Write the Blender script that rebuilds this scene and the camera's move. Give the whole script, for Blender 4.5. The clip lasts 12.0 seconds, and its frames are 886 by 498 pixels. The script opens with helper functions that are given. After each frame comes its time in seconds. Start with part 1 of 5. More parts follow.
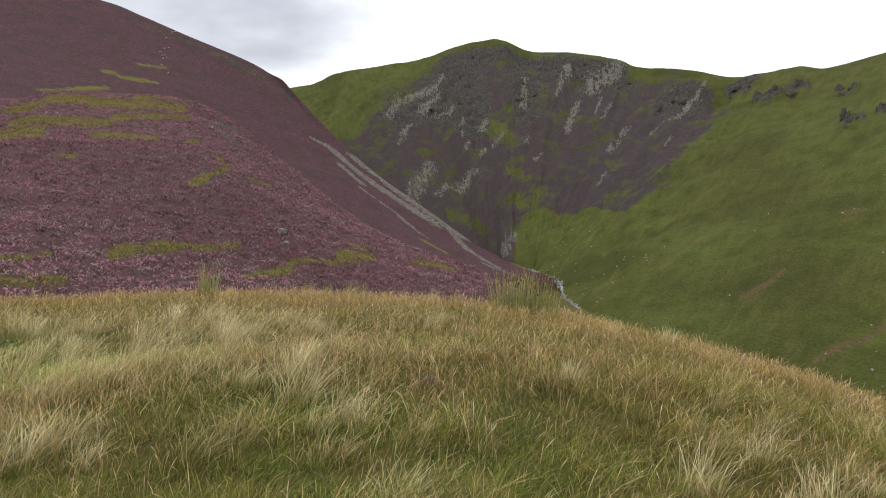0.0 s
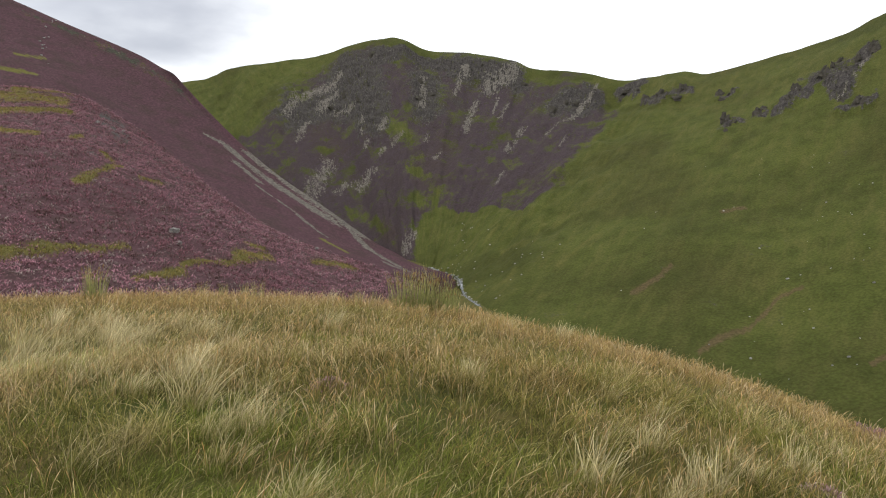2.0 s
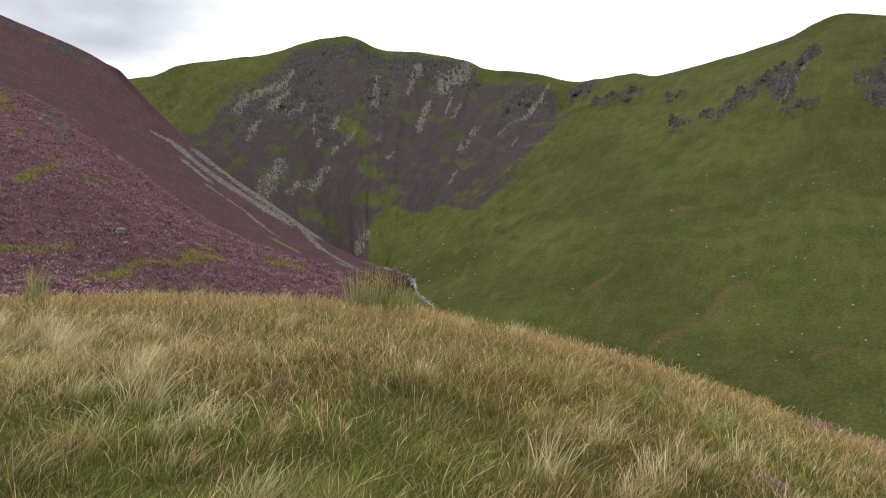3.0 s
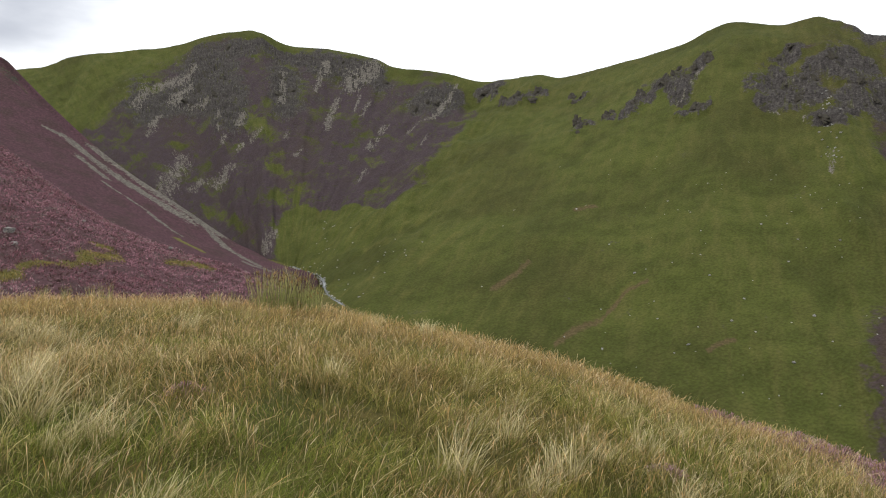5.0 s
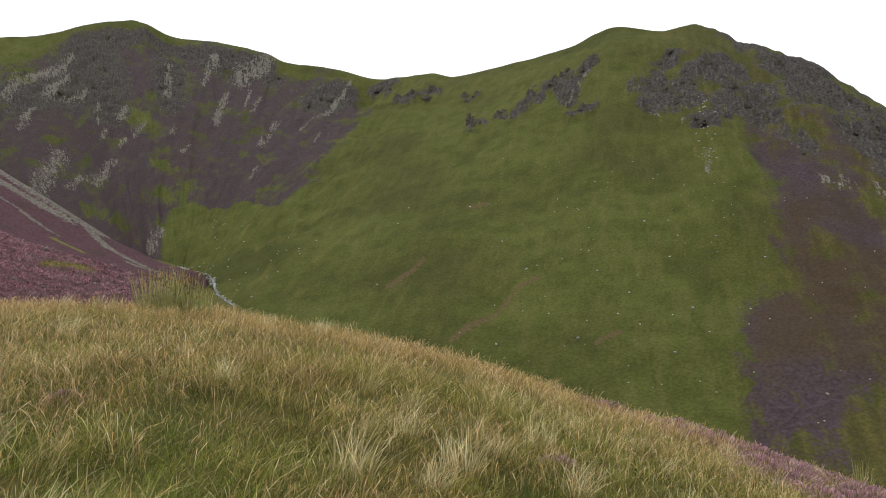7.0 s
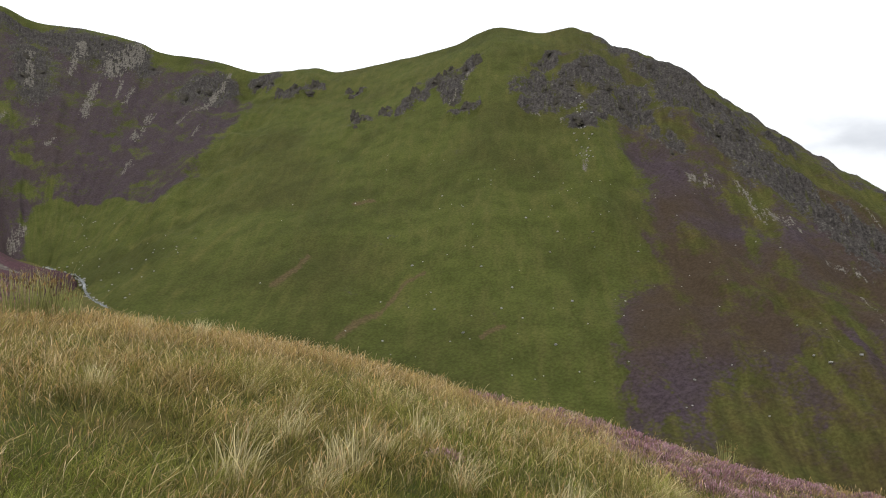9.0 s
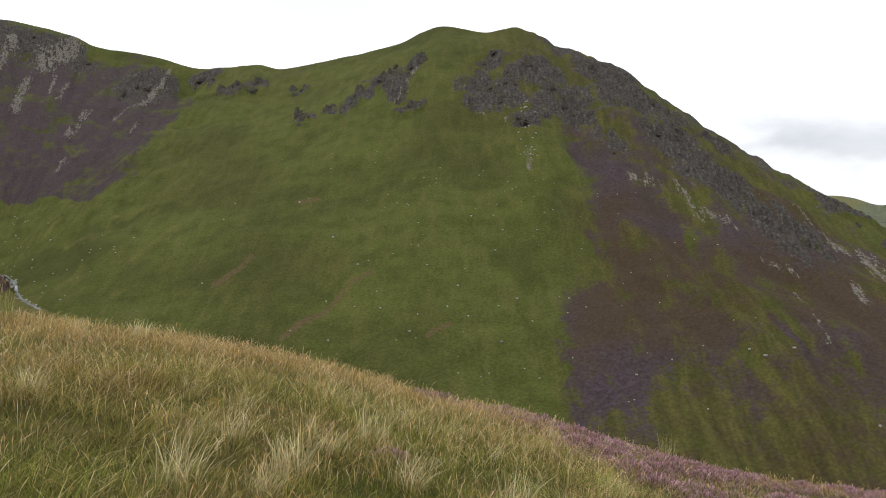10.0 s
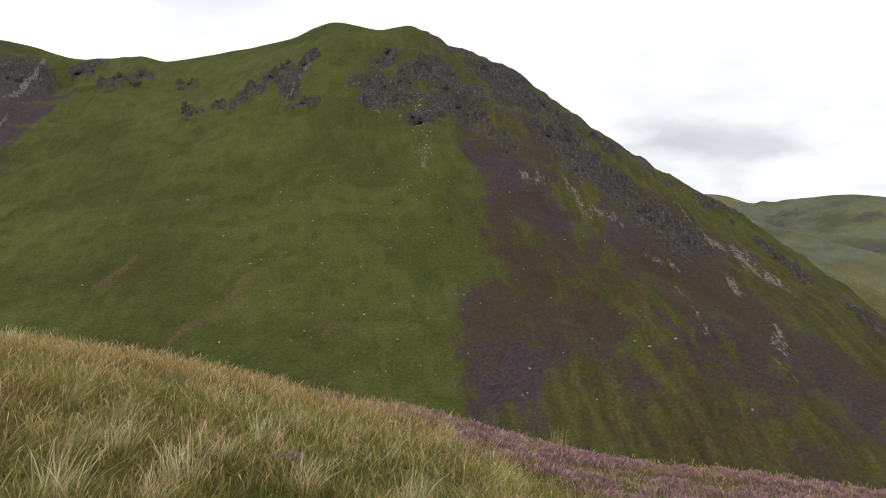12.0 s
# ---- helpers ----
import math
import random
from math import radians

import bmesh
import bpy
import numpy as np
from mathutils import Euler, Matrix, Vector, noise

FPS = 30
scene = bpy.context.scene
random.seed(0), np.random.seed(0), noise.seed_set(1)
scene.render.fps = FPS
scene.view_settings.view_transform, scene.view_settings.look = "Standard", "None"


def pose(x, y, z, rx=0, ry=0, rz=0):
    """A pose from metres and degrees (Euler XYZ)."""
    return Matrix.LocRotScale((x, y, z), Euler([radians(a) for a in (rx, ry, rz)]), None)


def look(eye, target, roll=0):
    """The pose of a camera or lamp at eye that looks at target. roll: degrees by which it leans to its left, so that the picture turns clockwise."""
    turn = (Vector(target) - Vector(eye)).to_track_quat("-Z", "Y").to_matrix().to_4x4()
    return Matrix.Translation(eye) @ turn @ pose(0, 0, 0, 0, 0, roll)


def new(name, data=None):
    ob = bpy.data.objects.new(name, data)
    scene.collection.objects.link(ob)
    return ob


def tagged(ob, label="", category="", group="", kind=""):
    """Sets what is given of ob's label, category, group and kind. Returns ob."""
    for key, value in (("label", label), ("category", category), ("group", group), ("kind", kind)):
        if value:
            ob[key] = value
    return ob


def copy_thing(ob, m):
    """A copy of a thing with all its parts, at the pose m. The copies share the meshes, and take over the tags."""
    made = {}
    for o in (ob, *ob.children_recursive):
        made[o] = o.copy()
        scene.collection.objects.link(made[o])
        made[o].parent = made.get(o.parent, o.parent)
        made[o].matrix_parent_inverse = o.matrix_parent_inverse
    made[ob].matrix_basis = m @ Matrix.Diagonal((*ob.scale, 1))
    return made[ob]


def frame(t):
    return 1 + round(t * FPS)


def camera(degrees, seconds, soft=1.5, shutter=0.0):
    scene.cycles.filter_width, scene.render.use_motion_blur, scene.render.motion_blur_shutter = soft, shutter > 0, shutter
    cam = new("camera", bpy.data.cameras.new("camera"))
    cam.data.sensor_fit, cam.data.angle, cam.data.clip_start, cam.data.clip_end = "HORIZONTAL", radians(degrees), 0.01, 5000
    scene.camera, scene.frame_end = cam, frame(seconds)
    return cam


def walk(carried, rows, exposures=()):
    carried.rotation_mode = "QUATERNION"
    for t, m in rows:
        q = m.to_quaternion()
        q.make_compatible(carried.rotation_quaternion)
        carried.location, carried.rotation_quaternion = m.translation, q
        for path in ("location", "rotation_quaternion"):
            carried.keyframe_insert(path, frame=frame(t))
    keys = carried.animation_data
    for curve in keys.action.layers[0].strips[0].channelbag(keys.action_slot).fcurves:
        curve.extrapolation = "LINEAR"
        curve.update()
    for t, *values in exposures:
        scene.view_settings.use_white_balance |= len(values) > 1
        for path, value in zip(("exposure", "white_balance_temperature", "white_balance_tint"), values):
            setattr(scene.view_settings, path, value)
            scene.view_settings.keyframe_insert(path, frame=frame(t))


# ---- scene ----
EYE = 1.6
cam = camera(59.6, 12.0, soft=1.1)
walk(cam, [
    (0.0, pose(0.0000, 0, EYE, 86.79, -1.13, 0.06)),
    (0.5, pose(0.0007, 0, EYE, 86.82, -1.28, -1.98)),
    (1.0, pose(0.0014, 0, EYE, 86.83, -1.18, -3.50)),
    (1.5, pose(0.0021, 0, EYE, 86.84, -1.09, -5.41)),
    (2.0, pose(0.0028, 0, EYE, 86.83, -1.12, -7.33)),
    (2.5, pose(0.0035, 0, EYE, 86.84, -1.15, -9.22)),
    (4.5, pose(0.0063, 0, EYE, 86.91, -1.10, -15.38)),
    (5.0, pose(0.0070, 0, EYE, 86.89, -1.18, -17.47)),
    (5.5, pose(0.0077, 0, EYE, 86.92, -1.12, -19.10)),
    (6.0, pose(0.0084, 0, EYE, 86.92, -1.09, -21.14)),
    (6.5, pose(0.0091, 0, EYE, 86.89, -1.13, -23.14)),
    (7.0, pose(0.0098, 0, EYE, 86.88, -1.14, -25.24)),
    (9.0, pose(0.0126, 0, EYE, 86.82, -1.18, -33.70)),
    (9.5, pose(0.0133, 0, EYE, 86.80, -1.12, -35.66)),
    (10.0, pose(0.0140, 0, EYE, 86.79, -1.13, -37.73)),
    (10.5, pose(0.0147, 0, EYE, 86.79, -1.09, -39.65)),
    (11.0, pose(0.0154, 0, EYE, 86.79, -1.11, -41.64)),
    (11.5, pose(0.0161, 0, EYE, 86.82, -1.11, -43.50)),
    (12.0, pose(0.0168, 0, EYE, 86.79, -1.13, -45.47)),
], exposures=[(0.0, 0.18), (6.0, 0.17), (9.5, 0.14), (12.0, -0.05)])

# ---- sky and light ----
SUN_TURN, SUN_RISE = radians(-70), radians(52)
sky_world = bpy.data.worlds.new("overcast_sky")
scene.world = sky_world
sky_world.use_nodes = True
wn, wl = sky_world.node_tree.nodes, sky_world.node_tree.links
wn.clear()
w_out, w_bg = wn.new("ShaderNodeOutputWorld"), wn.new("ShaderNodeBackground")
w_sky = wn.new("ShaderNodeTexSky")
w_sky.sky_type, w_sky.sun_disc = "NISHITA", False
w_sky.sun_elevation, w_sky.sun_rotation = SUN_RISE, SUN_TURN
w_co, w_map = wn.new("ShaderNodeTexCoord"), wn.new("ShaderNodeMapping")
w_map.inputs["Scale"].default_value = (1.0, 1.0, 2.4)
w_map.inputs["Location"].default_value = (1.7, 0.4, 0.9)
w_map.inputs["Rotation"].default_value = (0, 0, radians(-80))
w_noise, w_ramp = wn.new("ShaderNodeTexNoise"), wn.new("ShaderNodeValToRGB")
w_noise.inputs["Scale"].default_value, w_noise.inputs["Detail"].default_value = 1.7, 5.0
w_noise.inputs["Roughness"].default_value = 0.5
stops = w_ramp.color_ramp.elements
stops[0].position, stops[0].color = 0.34, (0.76, 0.78, 0.83, 1)
stops[1].position, stops[1].color = 0.50, (1.28, 1.30, 1.32, 1)
w_gain, w_mix = wn.new("ShaderNodeVectorMath"), wn.new("ShaderNodeMix")
w_gain.operation = "SCALE"
w_gain.inputs["Scale"].default_value = 10.0
w_mix.data_type = "RGBA"
w_mix.inputs["Factor"].default_value = 0.9
w_bg.inputs["Strength"].default_value = 0.1
wl.new(w_co.outputs["Generated"], w_map.inputs["Vector"])
wl.new(w_map.outputs["Vector"], w_noise.inputs["Vector"])
wl.new(w_noise.outputs["Fac"], w_ramp.inputs["Fac"])
wl.new(w_ramp.outputs["Color"], w_gain.inputs[0])
wl.new(w_sky.outputs["Color"], w_mix.inputs["A"])
cloud_light = w_gain.outputs["Vector"]
w_wisp = wn.new("ShaderNodeTexNoise")
w_wisp.inputs["Scale"].default_value, w_wisp.inputs["Detail"].default_value = 9.0, 5.0
w_flat = wn.new("ShaderNodeMapping")
w_flat.inputs["Scale"].default_value = (1.0, 1.0, 2.6)
wl.new(w_co.outputs["Generated"], w_flat.inputs["Vector"])
wl.new(w_flat.outputs["Vector"], w_wisp.inputs["Vector"])
# grey undersides of single clouds: direction, half-width, half-height, how much of the light comes through
for toward, half, high, dim in (((-0.27, 0.94, 0.225), 0.17, 0.06, 0.74), ((0.90, 0.43, 0.082), 0.13, 0.034, 0.70),
        ((0.45, 0.865, 0.235), 0.10, 0.045, 0.80), ((0.965, 0.265, 0.030), 0.05, 0.008, 0.78)):
    off, shape, span = wn.new("ShaderNodeVectorMath"), wn.new("ShaderNodeVectorMath"), wn.new("ShaderNodeVectorMath")
    off.operation, shape.operation, span.operation = "SUBTRACT", "MULTIPLY", "LENGTH"
    off.inputs[1].default_value, shape.inputs[1].default_value = toward, (1 / half, 1 / half, 1 / high)
    wl.new(w_co.outputs["Generated"], off.inputs[0])
    wl.new(off.outputs["Vector"], shape.inputs[0])
    wl.new(shape.outputs["Vector"], span.inputs[0])
    torn, fade, veil = wn.new("ShaderNodeMath"), wn.new("ShaderNodeMapRange"), wn.new("ShaderNodeMix")
    torn.operation = "MULTIPLY_ADD"
    torn.inputs[1].default_value = -3.4
    wl.new(w_wisp.outputs["Fac"], torn.inputs[0])
    wl.new(span.outputs["Value"], torn.inputs[2])
    fade.interpolation_type = "SMOOTHSTEP"
    fade.inputs["From Min"].default_value, fade.inputs["From Max"].default_value = 0.0, -1.7
    wl.new(torn.outputs["Value"], fade.inputs["Value"])
    veil.data_type, veil.blend_type = "RGBA", "MULTIPLY"
    veil.inputs["B"].default_value = (dim * 0.97, dim * 0.98, dim * 1.02, 1)
    wl.new(fade.outputs["Result"], veil.inputs["Factor"])
    wl.new(cloud_light, veil.inputs["A"])
    cloud_light = veil.outputs["Result"]
wl.new(cloud_light, w_mix.inputs["B"])
wl.new(w_mix.outputs["Result"], w_bg.inputs["Color"])
wl.new(w_bg.outputs["Background"], w_out.inputs["Surface"])

sun_data = bpy.data.lights.new("sun", "SUN")
sun_data.energy, sun_data.angle, sun_data.color = 1.1, radians(25), (1.0, 0.96, 0.9)
sun = new("sun", sun_data)
sun.matrix_world = look((300 * math.sin(SUN_TURN) * math.cos(SUN_RISE), 300 * math.cos(SUN_TURN) * math.cos(SUN_RISE), 300 * math.sin(SUN_RISE)), (0, 0, 0))

# ---- materials ----
def material(name, roughness=0.9):
    m = bpy.data.materials.new(name)
    m.use_nodes = True
    b = m.node_tree.nodes["Principled BSDF"]
    b.inputs["Roughness"].default_value = roughness
    b.inputs["Specular IOR Level"].default_value = 0.05
    return m, m.node_tree.nodes, m.node_tree.links, b


def noise_node(nodes, links, vector, scale, detail=4.0, rough=0.55):
    n = nodes.new("ShaderNodeTexNoise")
    n.inputs["Scale"].default_value, n.inputs["Detail"].default_value, n.inputs["Roughness"].default_value = scale, detail, rough
    links.new(vector, n.inputs["Vector"])
    return n.outputs["Fac"]


def math_node(nodes, links, kind, a, b, clamp=False):
    n = nodes.new("ShaderNodeMath")
    n.operation, n.use_clamp = kind, clamp
    for socket, value in zip(n.inputs, (a, b)):
        if isinstance(value, (int, float)):
            socket.default_value = value
        else:
            links.new(value, socket)
    return n.outputs[0]


def step_node(nodes, links, value, low, high):
    n = nodes.new("ShaderNodeMapRange")
    n.interpolation_type = "SMOOTHSTEP"
    n.inputs["From Min"].default_value, n.inputs["From Max"].default_value = low, high
    links.new(value, n.inputs["Value"])
    return n.outputs["Result"]


def ramp_node(nodes, links, value, *stops):
    n = nodes.new("ShaderNodeValToRGB")
    while len(n.color_ramp.elements) < len(stops):
        n.color_ramp.elements.new(0.5)
    for e, (place, colour) in zip(n.color_ramp.elements, stops):
        e.position, e.color = place, (*colour, 1)
    links.new(value, n.inputs["Fac"])
    return n.outputs["Color"]


def mix_node(nodes, links, factor, a, b, kind="MIX"):
    n = nodes.new("ShaderNodeMix")
    n.data_type, n.blend_type = "RGBA", kind
    for socket, value in ((n.inputs["Factor"], factor), (n.inputs["A"], a), (n.inputs["B"], b)):
        if isinstance(value, (int, float)):
            socket.default_value = value
        elif isinstance(value, tuple):
            socket.default_value = (*value, 1)
        else:
            links.new(value, socket)
    return n.outputs["Result"]


def bump_node(nodes, links, height, bsdf, strength, distance):
    n = nodes.new("ShaderNodeBump")
    n.inputs["Strength"].default_value, n.inputs["Distance"].default_value = strength, distance
    links.new(height, n.inputs["Height"])
    links.new(n.outputs["Normal"], bsdf.inputs["Normal"])


def fell_material(name, grass_a, grass_b, heather_a, heather_b, rock_a, rock_b, size=1.0, streaky=0.65):
    """Hillside cover: grass, heather, crag and scree, each where the sheet's 'cover' attribute (r heather, g crag, b scree,
    a dry or bright grass) says, with ragged edges; the UV map's second axis runs down the slope."""
    m, n, l, b = material(name, 0.95)
    co = n.new("ShaderNodeTexCoord")
    at = n.new("ShaderNodeAttribute")
    at.attribute_name = "cover"
    sep = n.new("ShaderNodeSeparateColor")
    l.new(at.outputs["Color"], sep.inputs["Color"])
    heather, crag, scree = sep.outputs["Red"], sep.outputs["Green"], sep.outputs["Blue"]
    dry = at.outputs["Alpha"]
    fern = n.new("ShaderNodeAttribute")
    fern.attribute_name = "bracken"
    bracken = fern.outputs["Fac"]
    worn = n.new("ShaderNodeAttribute")
    worn.attribute_name = "soil"
    ob, uv = co.outputs["Object"], co.outputs["UV"]
    stretch = n.new("ShaderNodeMapping")
    stretch.inputs["Scale"].default_value = (1.0, 0.22, 1.0)
    l.new(uv, stretch.inputs["Vector"])
    run = stretch.outputs["Vector"]
    broad = noise_node(n, l, ob, 0.012 / size, 4)
    mid = noise_node(n, l, ob, 0.07 / size, 6, 0.62)
    fine = noise_node(n, l, ob, 0.55 / size, 6, 0.7)
    streak = noise_node(n, l, run, 0.13 / size, 6, 0.68)
    fine_streak = noise_node(n, l, run, 0.5 / size, 5, 0.65)

    grass = mix_node(n, l, step_node(n, l, mid, 0.3, 0.7), grass_a, grass_b)
    grass = mix_node(n, l, math_node(n, l, "MULTIPLY", step_node(n, l, streak, 0.44, 0.66), streaky), grass, (0.115, 0.112, 0.034))
    # broad darker patches: dappled cloud shade put into the grass colour
    grass = mix_node(n, l, math_node(n, l, "MULTIPLY", step_node(n, l, broad, 0.42, 0.66), 0.55), grass, (0.044, 0.048, 0.014))
    grass = mix_node(n, l, dry, grass, mix_node(n, l, fine, (0.14, 0.125, 0.030), (0.255, 0.21, 0.075)))
    olive = mix_node(n, l, step_node(n, l, streak, 0.35, 0.65), (0.052, 0.041, 0.019), (0.094, 0.078, 0.027))
    grass = mix_node(n, l, math_node(n, l, "MULTIPLY", bracken, math_node(n, l, "ADD", 0.45, math_node(n, l, "MULTIPLY", step_node(n, l, mid, 0.35, 0.62), 0.55))), grass, olive)
    soil = mix_node(n, l, fine, (0.086, 0.060, 0.030), (0.150, 0.108, 0.058))
    broken = math_node(n, l, "ADD", worn.outputs["Fac"], math_node(n, l, "SUBTRACT", fine, 0.5))
    grass = mix_node(n, l, math_node(n, l, "MULTIPLY", step_node(n, l, broken, 0.25, 0.9), 0.8), grass, soil)
    heath = mix_node(n, l, step_node(n, l, fine, 0.3, 0.72), heather_a, heather_b)
    heath = mix_node(n, l, math_node(n, l, "MULTIPLY", step_node(n, l, mid, 0.42, 0.68), 0.5), heath, (0.058, 0.046, 0.034))
    heath = mix_node(n, l, math_node(n, l, "MULTIPLY", bracken, step_node(n, l, broad, 0.38, 0.6)), heath, (0.066, 0.047, 0.030))
    stone = mix_node(n, l, step_node(n, l, math_node(n, l, "ADD", math_node(n, l, "MULTIPLY", fine_streak, 0.4), math_node(n, l, "MULTIPLY", fine, 0.6)), 0.36, 0.66), rock_a, rock_b)
    pale = mix_node(n, l, step_node(n, l, fine, 0.3, 0.7), (0.095, 0.086, 0.074), (0.225, 0.203, 0.172))

    ragged = math_node(n, l, "SUBTRACT", math_node(n, l, "ADD", math_node(n, l, "MULTIPLY", mid, 1.7), math_node(n, l, "MULTIPLY", fine, 1.3)), 1.5)
    run_edge = math_node(n, l, "SUBTRACT", math_node(n, l, "ADD", math_node(n, l, "MULTIPLY", streak, 1.2), math_node(n, l, "ADD", math_node(n, l, "MULTIPLY", fine_streak, 1.5), math_node(n, l, "MULTIPLY", fine, 1.2))), 1.96)
    col = mix_node(n, l, step_node(n, l, math_node(n, l, "ADD", heather, ragged), 0.26, 0.74), grass, heath)
    col = mix_node(n, l, step_node(n, l, math_node(n, l, "ADD", crag, ragged), 0.40, 0.62), col, stone)
    specks = noise_node(n, l, run, 0.36 / size, 4, 0.6)
    tufts = math_node(n, l, "MULTIPLY", step_node(n, l, specks, 0.56, 0.66), step_node(n, l, crag, 0.06, 0.22))
    col = mix_node(n, l, math_node(n, l, "MULTIPLY", tufts, 0.6), col, (0.070, 0.074, 0.022))
    chips = math_node(n, l, "ADD", math_node(n, l, "MULTIPLY", fine_streak, 0.6), math_node(n, l, "MULTIPLY", fine, 0.4))
    flecks = math_node(n, l, "MULTIPLY", step_node(n, l, chips, 0.56, 0.65), step_node(n, l, crag, 0.10, 0.55))
    col = mix_node(n, l, math_node(n, l, "MULTIPLY", flecks, 0.55), col, pale)
    bare = math_node(n, l, "MULTIPLY", step_node(n, l, math_node(n, l, "ADD", scree, run_edge), 0.42, 0.60), step_node(n, l, scree, 0.03, 0.14))
    col = mix_node(n, l, bare, col, pale)
    speck = noise_node(n, l, ob, 0.9 / size, 2, 0.5)
    col = mix_node(n, l, math_node(n, l, "MULTIPLY", step_node(n, l, speck, 0.25, 0.75), 0.35), col, (0.02, 0.02, 0.012), "MULTIPLY")
    l.new(col, b.inputs["Base Color"])
    h = math_node(n, l, "ADD", math_node(n, l, "MULTIPLY", fine, 0.6), mid)
    bump_node(n, l, h, b, 0.7, 1.6 * size)
    return m


FELL = fell_material("fell_cover", (0.063, 0.074, 0.018), (0.096, 0.108, 0.027), (0.047, 0.034, 0.040), (0.084, 0.062, 0.071), (0.032, 0.028, 0.027), (0.105, 0.095, 0.086))
HEATHER_FELL = fell_material("heather_fell_cover", (0.10, 0.105, 0.030), (0.15, 0.15, 0.042), (0.078, 0.041, 0.048), (0.122, 0.066, 0.077), (0.046, 0.048, 0.036), (0.090, 0.092, 0.066))
SPUR_COVER = fell_material("heather_spur_cover", (0.10, 0.10, 0.028), (0.17, 0.155, 0.045), (0.070, 0.040, 0.042), (0.16, 0.082, 0.096), (0.05, 0.045, 0.045), (0.15, 0.14, 0.13), 0.12)
# far hills: greens and greys paled, the haze of distance put into the colours
HAZED_COVER = fell_material("hazed_fell_cover", (0.112, 0.124, 0.082), (0.148, 0.160, 0.106), (0.090, 0.092, 0.080), (0.10, 0.095, 0.075), (0.09, 0.09, 0.085), (0.15, 0.15, 0.14), 2.5, 0.12)


def turf_material():
    m, n, l, b = material("moor_turf", 0.95)
    co = n.new("ShaderNodeTexCoord").outputs["Object"]
    near, small = noise_node(n, l, co, 0.8, 5), noise_node(n, l, co, 14.0, 5, 0.7)
    col = mix_node(n, l, step_node(n, l, near, 0.35, 0.65), (0.060, 0.075, 0.016), (0.15, 0.115, 0.042))
    col = mix_node(n, l, step_node(n, l, small, 0.35, 0.7), col, (0.06, 0.06, 0.02))
    l.new(col, b.inputs["Base Color"])
    bump_node(n, l, small, b, 0.8, 0.08)
    return m


TURF = turf_material()


def plant_material(name, gloss=0.6, through_light=0.28, spread=(0.5, 1.45)):
    """Leaves and stalks: their colour in the 'blade' attribute, each one a little different, some light passing through."""
    m, n, l, b = material(name, gloss)
    at = n.new("ShaderNodeAttribute")
    at.attribute_name = "blade"
    geo = n.new("ShaderNodeNewGeometry")
    vary = n.new("ShaderNodeMapRange")
    vary.inputs["To Min"].default_value, vary.inputs["To Max"].default_value = spread
    l.new(geo.outputs["Random Per Island"], vary.inputs["Value"])
    scale = n.new("ShaderNodeVectorMath")
    scale.operation = "SCALE"
    l.new(at.outputs["Color"], scale.inputs[0])
    l.new(vary.outputs["Result"], scale.inputs["Scale"])
    l.new(scale.outputs["Vector"], b.inputs["Base Color"])
    leaf = n.new("ShaderNodeBsdfTranslucent")
    l.new(scale.outputs["Vector"], leaf.inputs["Color"])
    both = n.new("ShaderNodeMixShader")
    both.inputs["Fac"].default_value = through_light
    l.new(b.outputs["BSDF"], both.inputs[1])
    l.new(leaf.outputs["BSDF"], both.inputs[2])
    l.new(both.outputs["Shader"], n["Material Output"].inputs["Surface"])
    return m


GRASS = plant_material("moor_grass")
SPRIG = plant_material("heather_sprig", 0.8, 0.2, (0.78, 1.22))


def rock_material(name, dark, light):
    m, n, l, b = material(name, 0.85)
    co = n.new("ShaderNodeTexCoord").outputs["Object"]
    big, small = noise_node(n, l, co, 0.5, 6, 0.65), noise_node(n, l, co, 5.0, 5, 0.7)
    col = mix_node(n, l, step_node(n, l, big, 0.3, 0.7), dark, light)
    col = mix_node(n, l, step_node(n, l, small, 0.4, 0.75), col, (0.055, 0.055, 0.030))
    l.new(col, b.inputs["Base Color"])
    bump_node(n, l, math_node(n, l, "ADD", big, small), b, 0.8, 0.4)
    return m


CRAG_ROCK = rock_material("crag_rock", (0.028, 0.024, 0.022), (0.070, 0.060, 0.052))
PALE_ROCK = rock_material("pale_stone", (0.30, 0.29, 0.27), (0.5, 0.49, 0.46))
WATER, _n, _l, _b = material("stream_water", 0.08)
_b.inputs["Base Color"].default_value, _b.inputs["Specular IOR Level"].default_value = (0.20, 0.21, 0.21, 1), 0.5
bump_node(_n, _l, noise_node(_n, _l, _n.new("ShaderNodeTexCoord").outputs["Object"], 0.6, 5), _b, 0.5, 0.3)

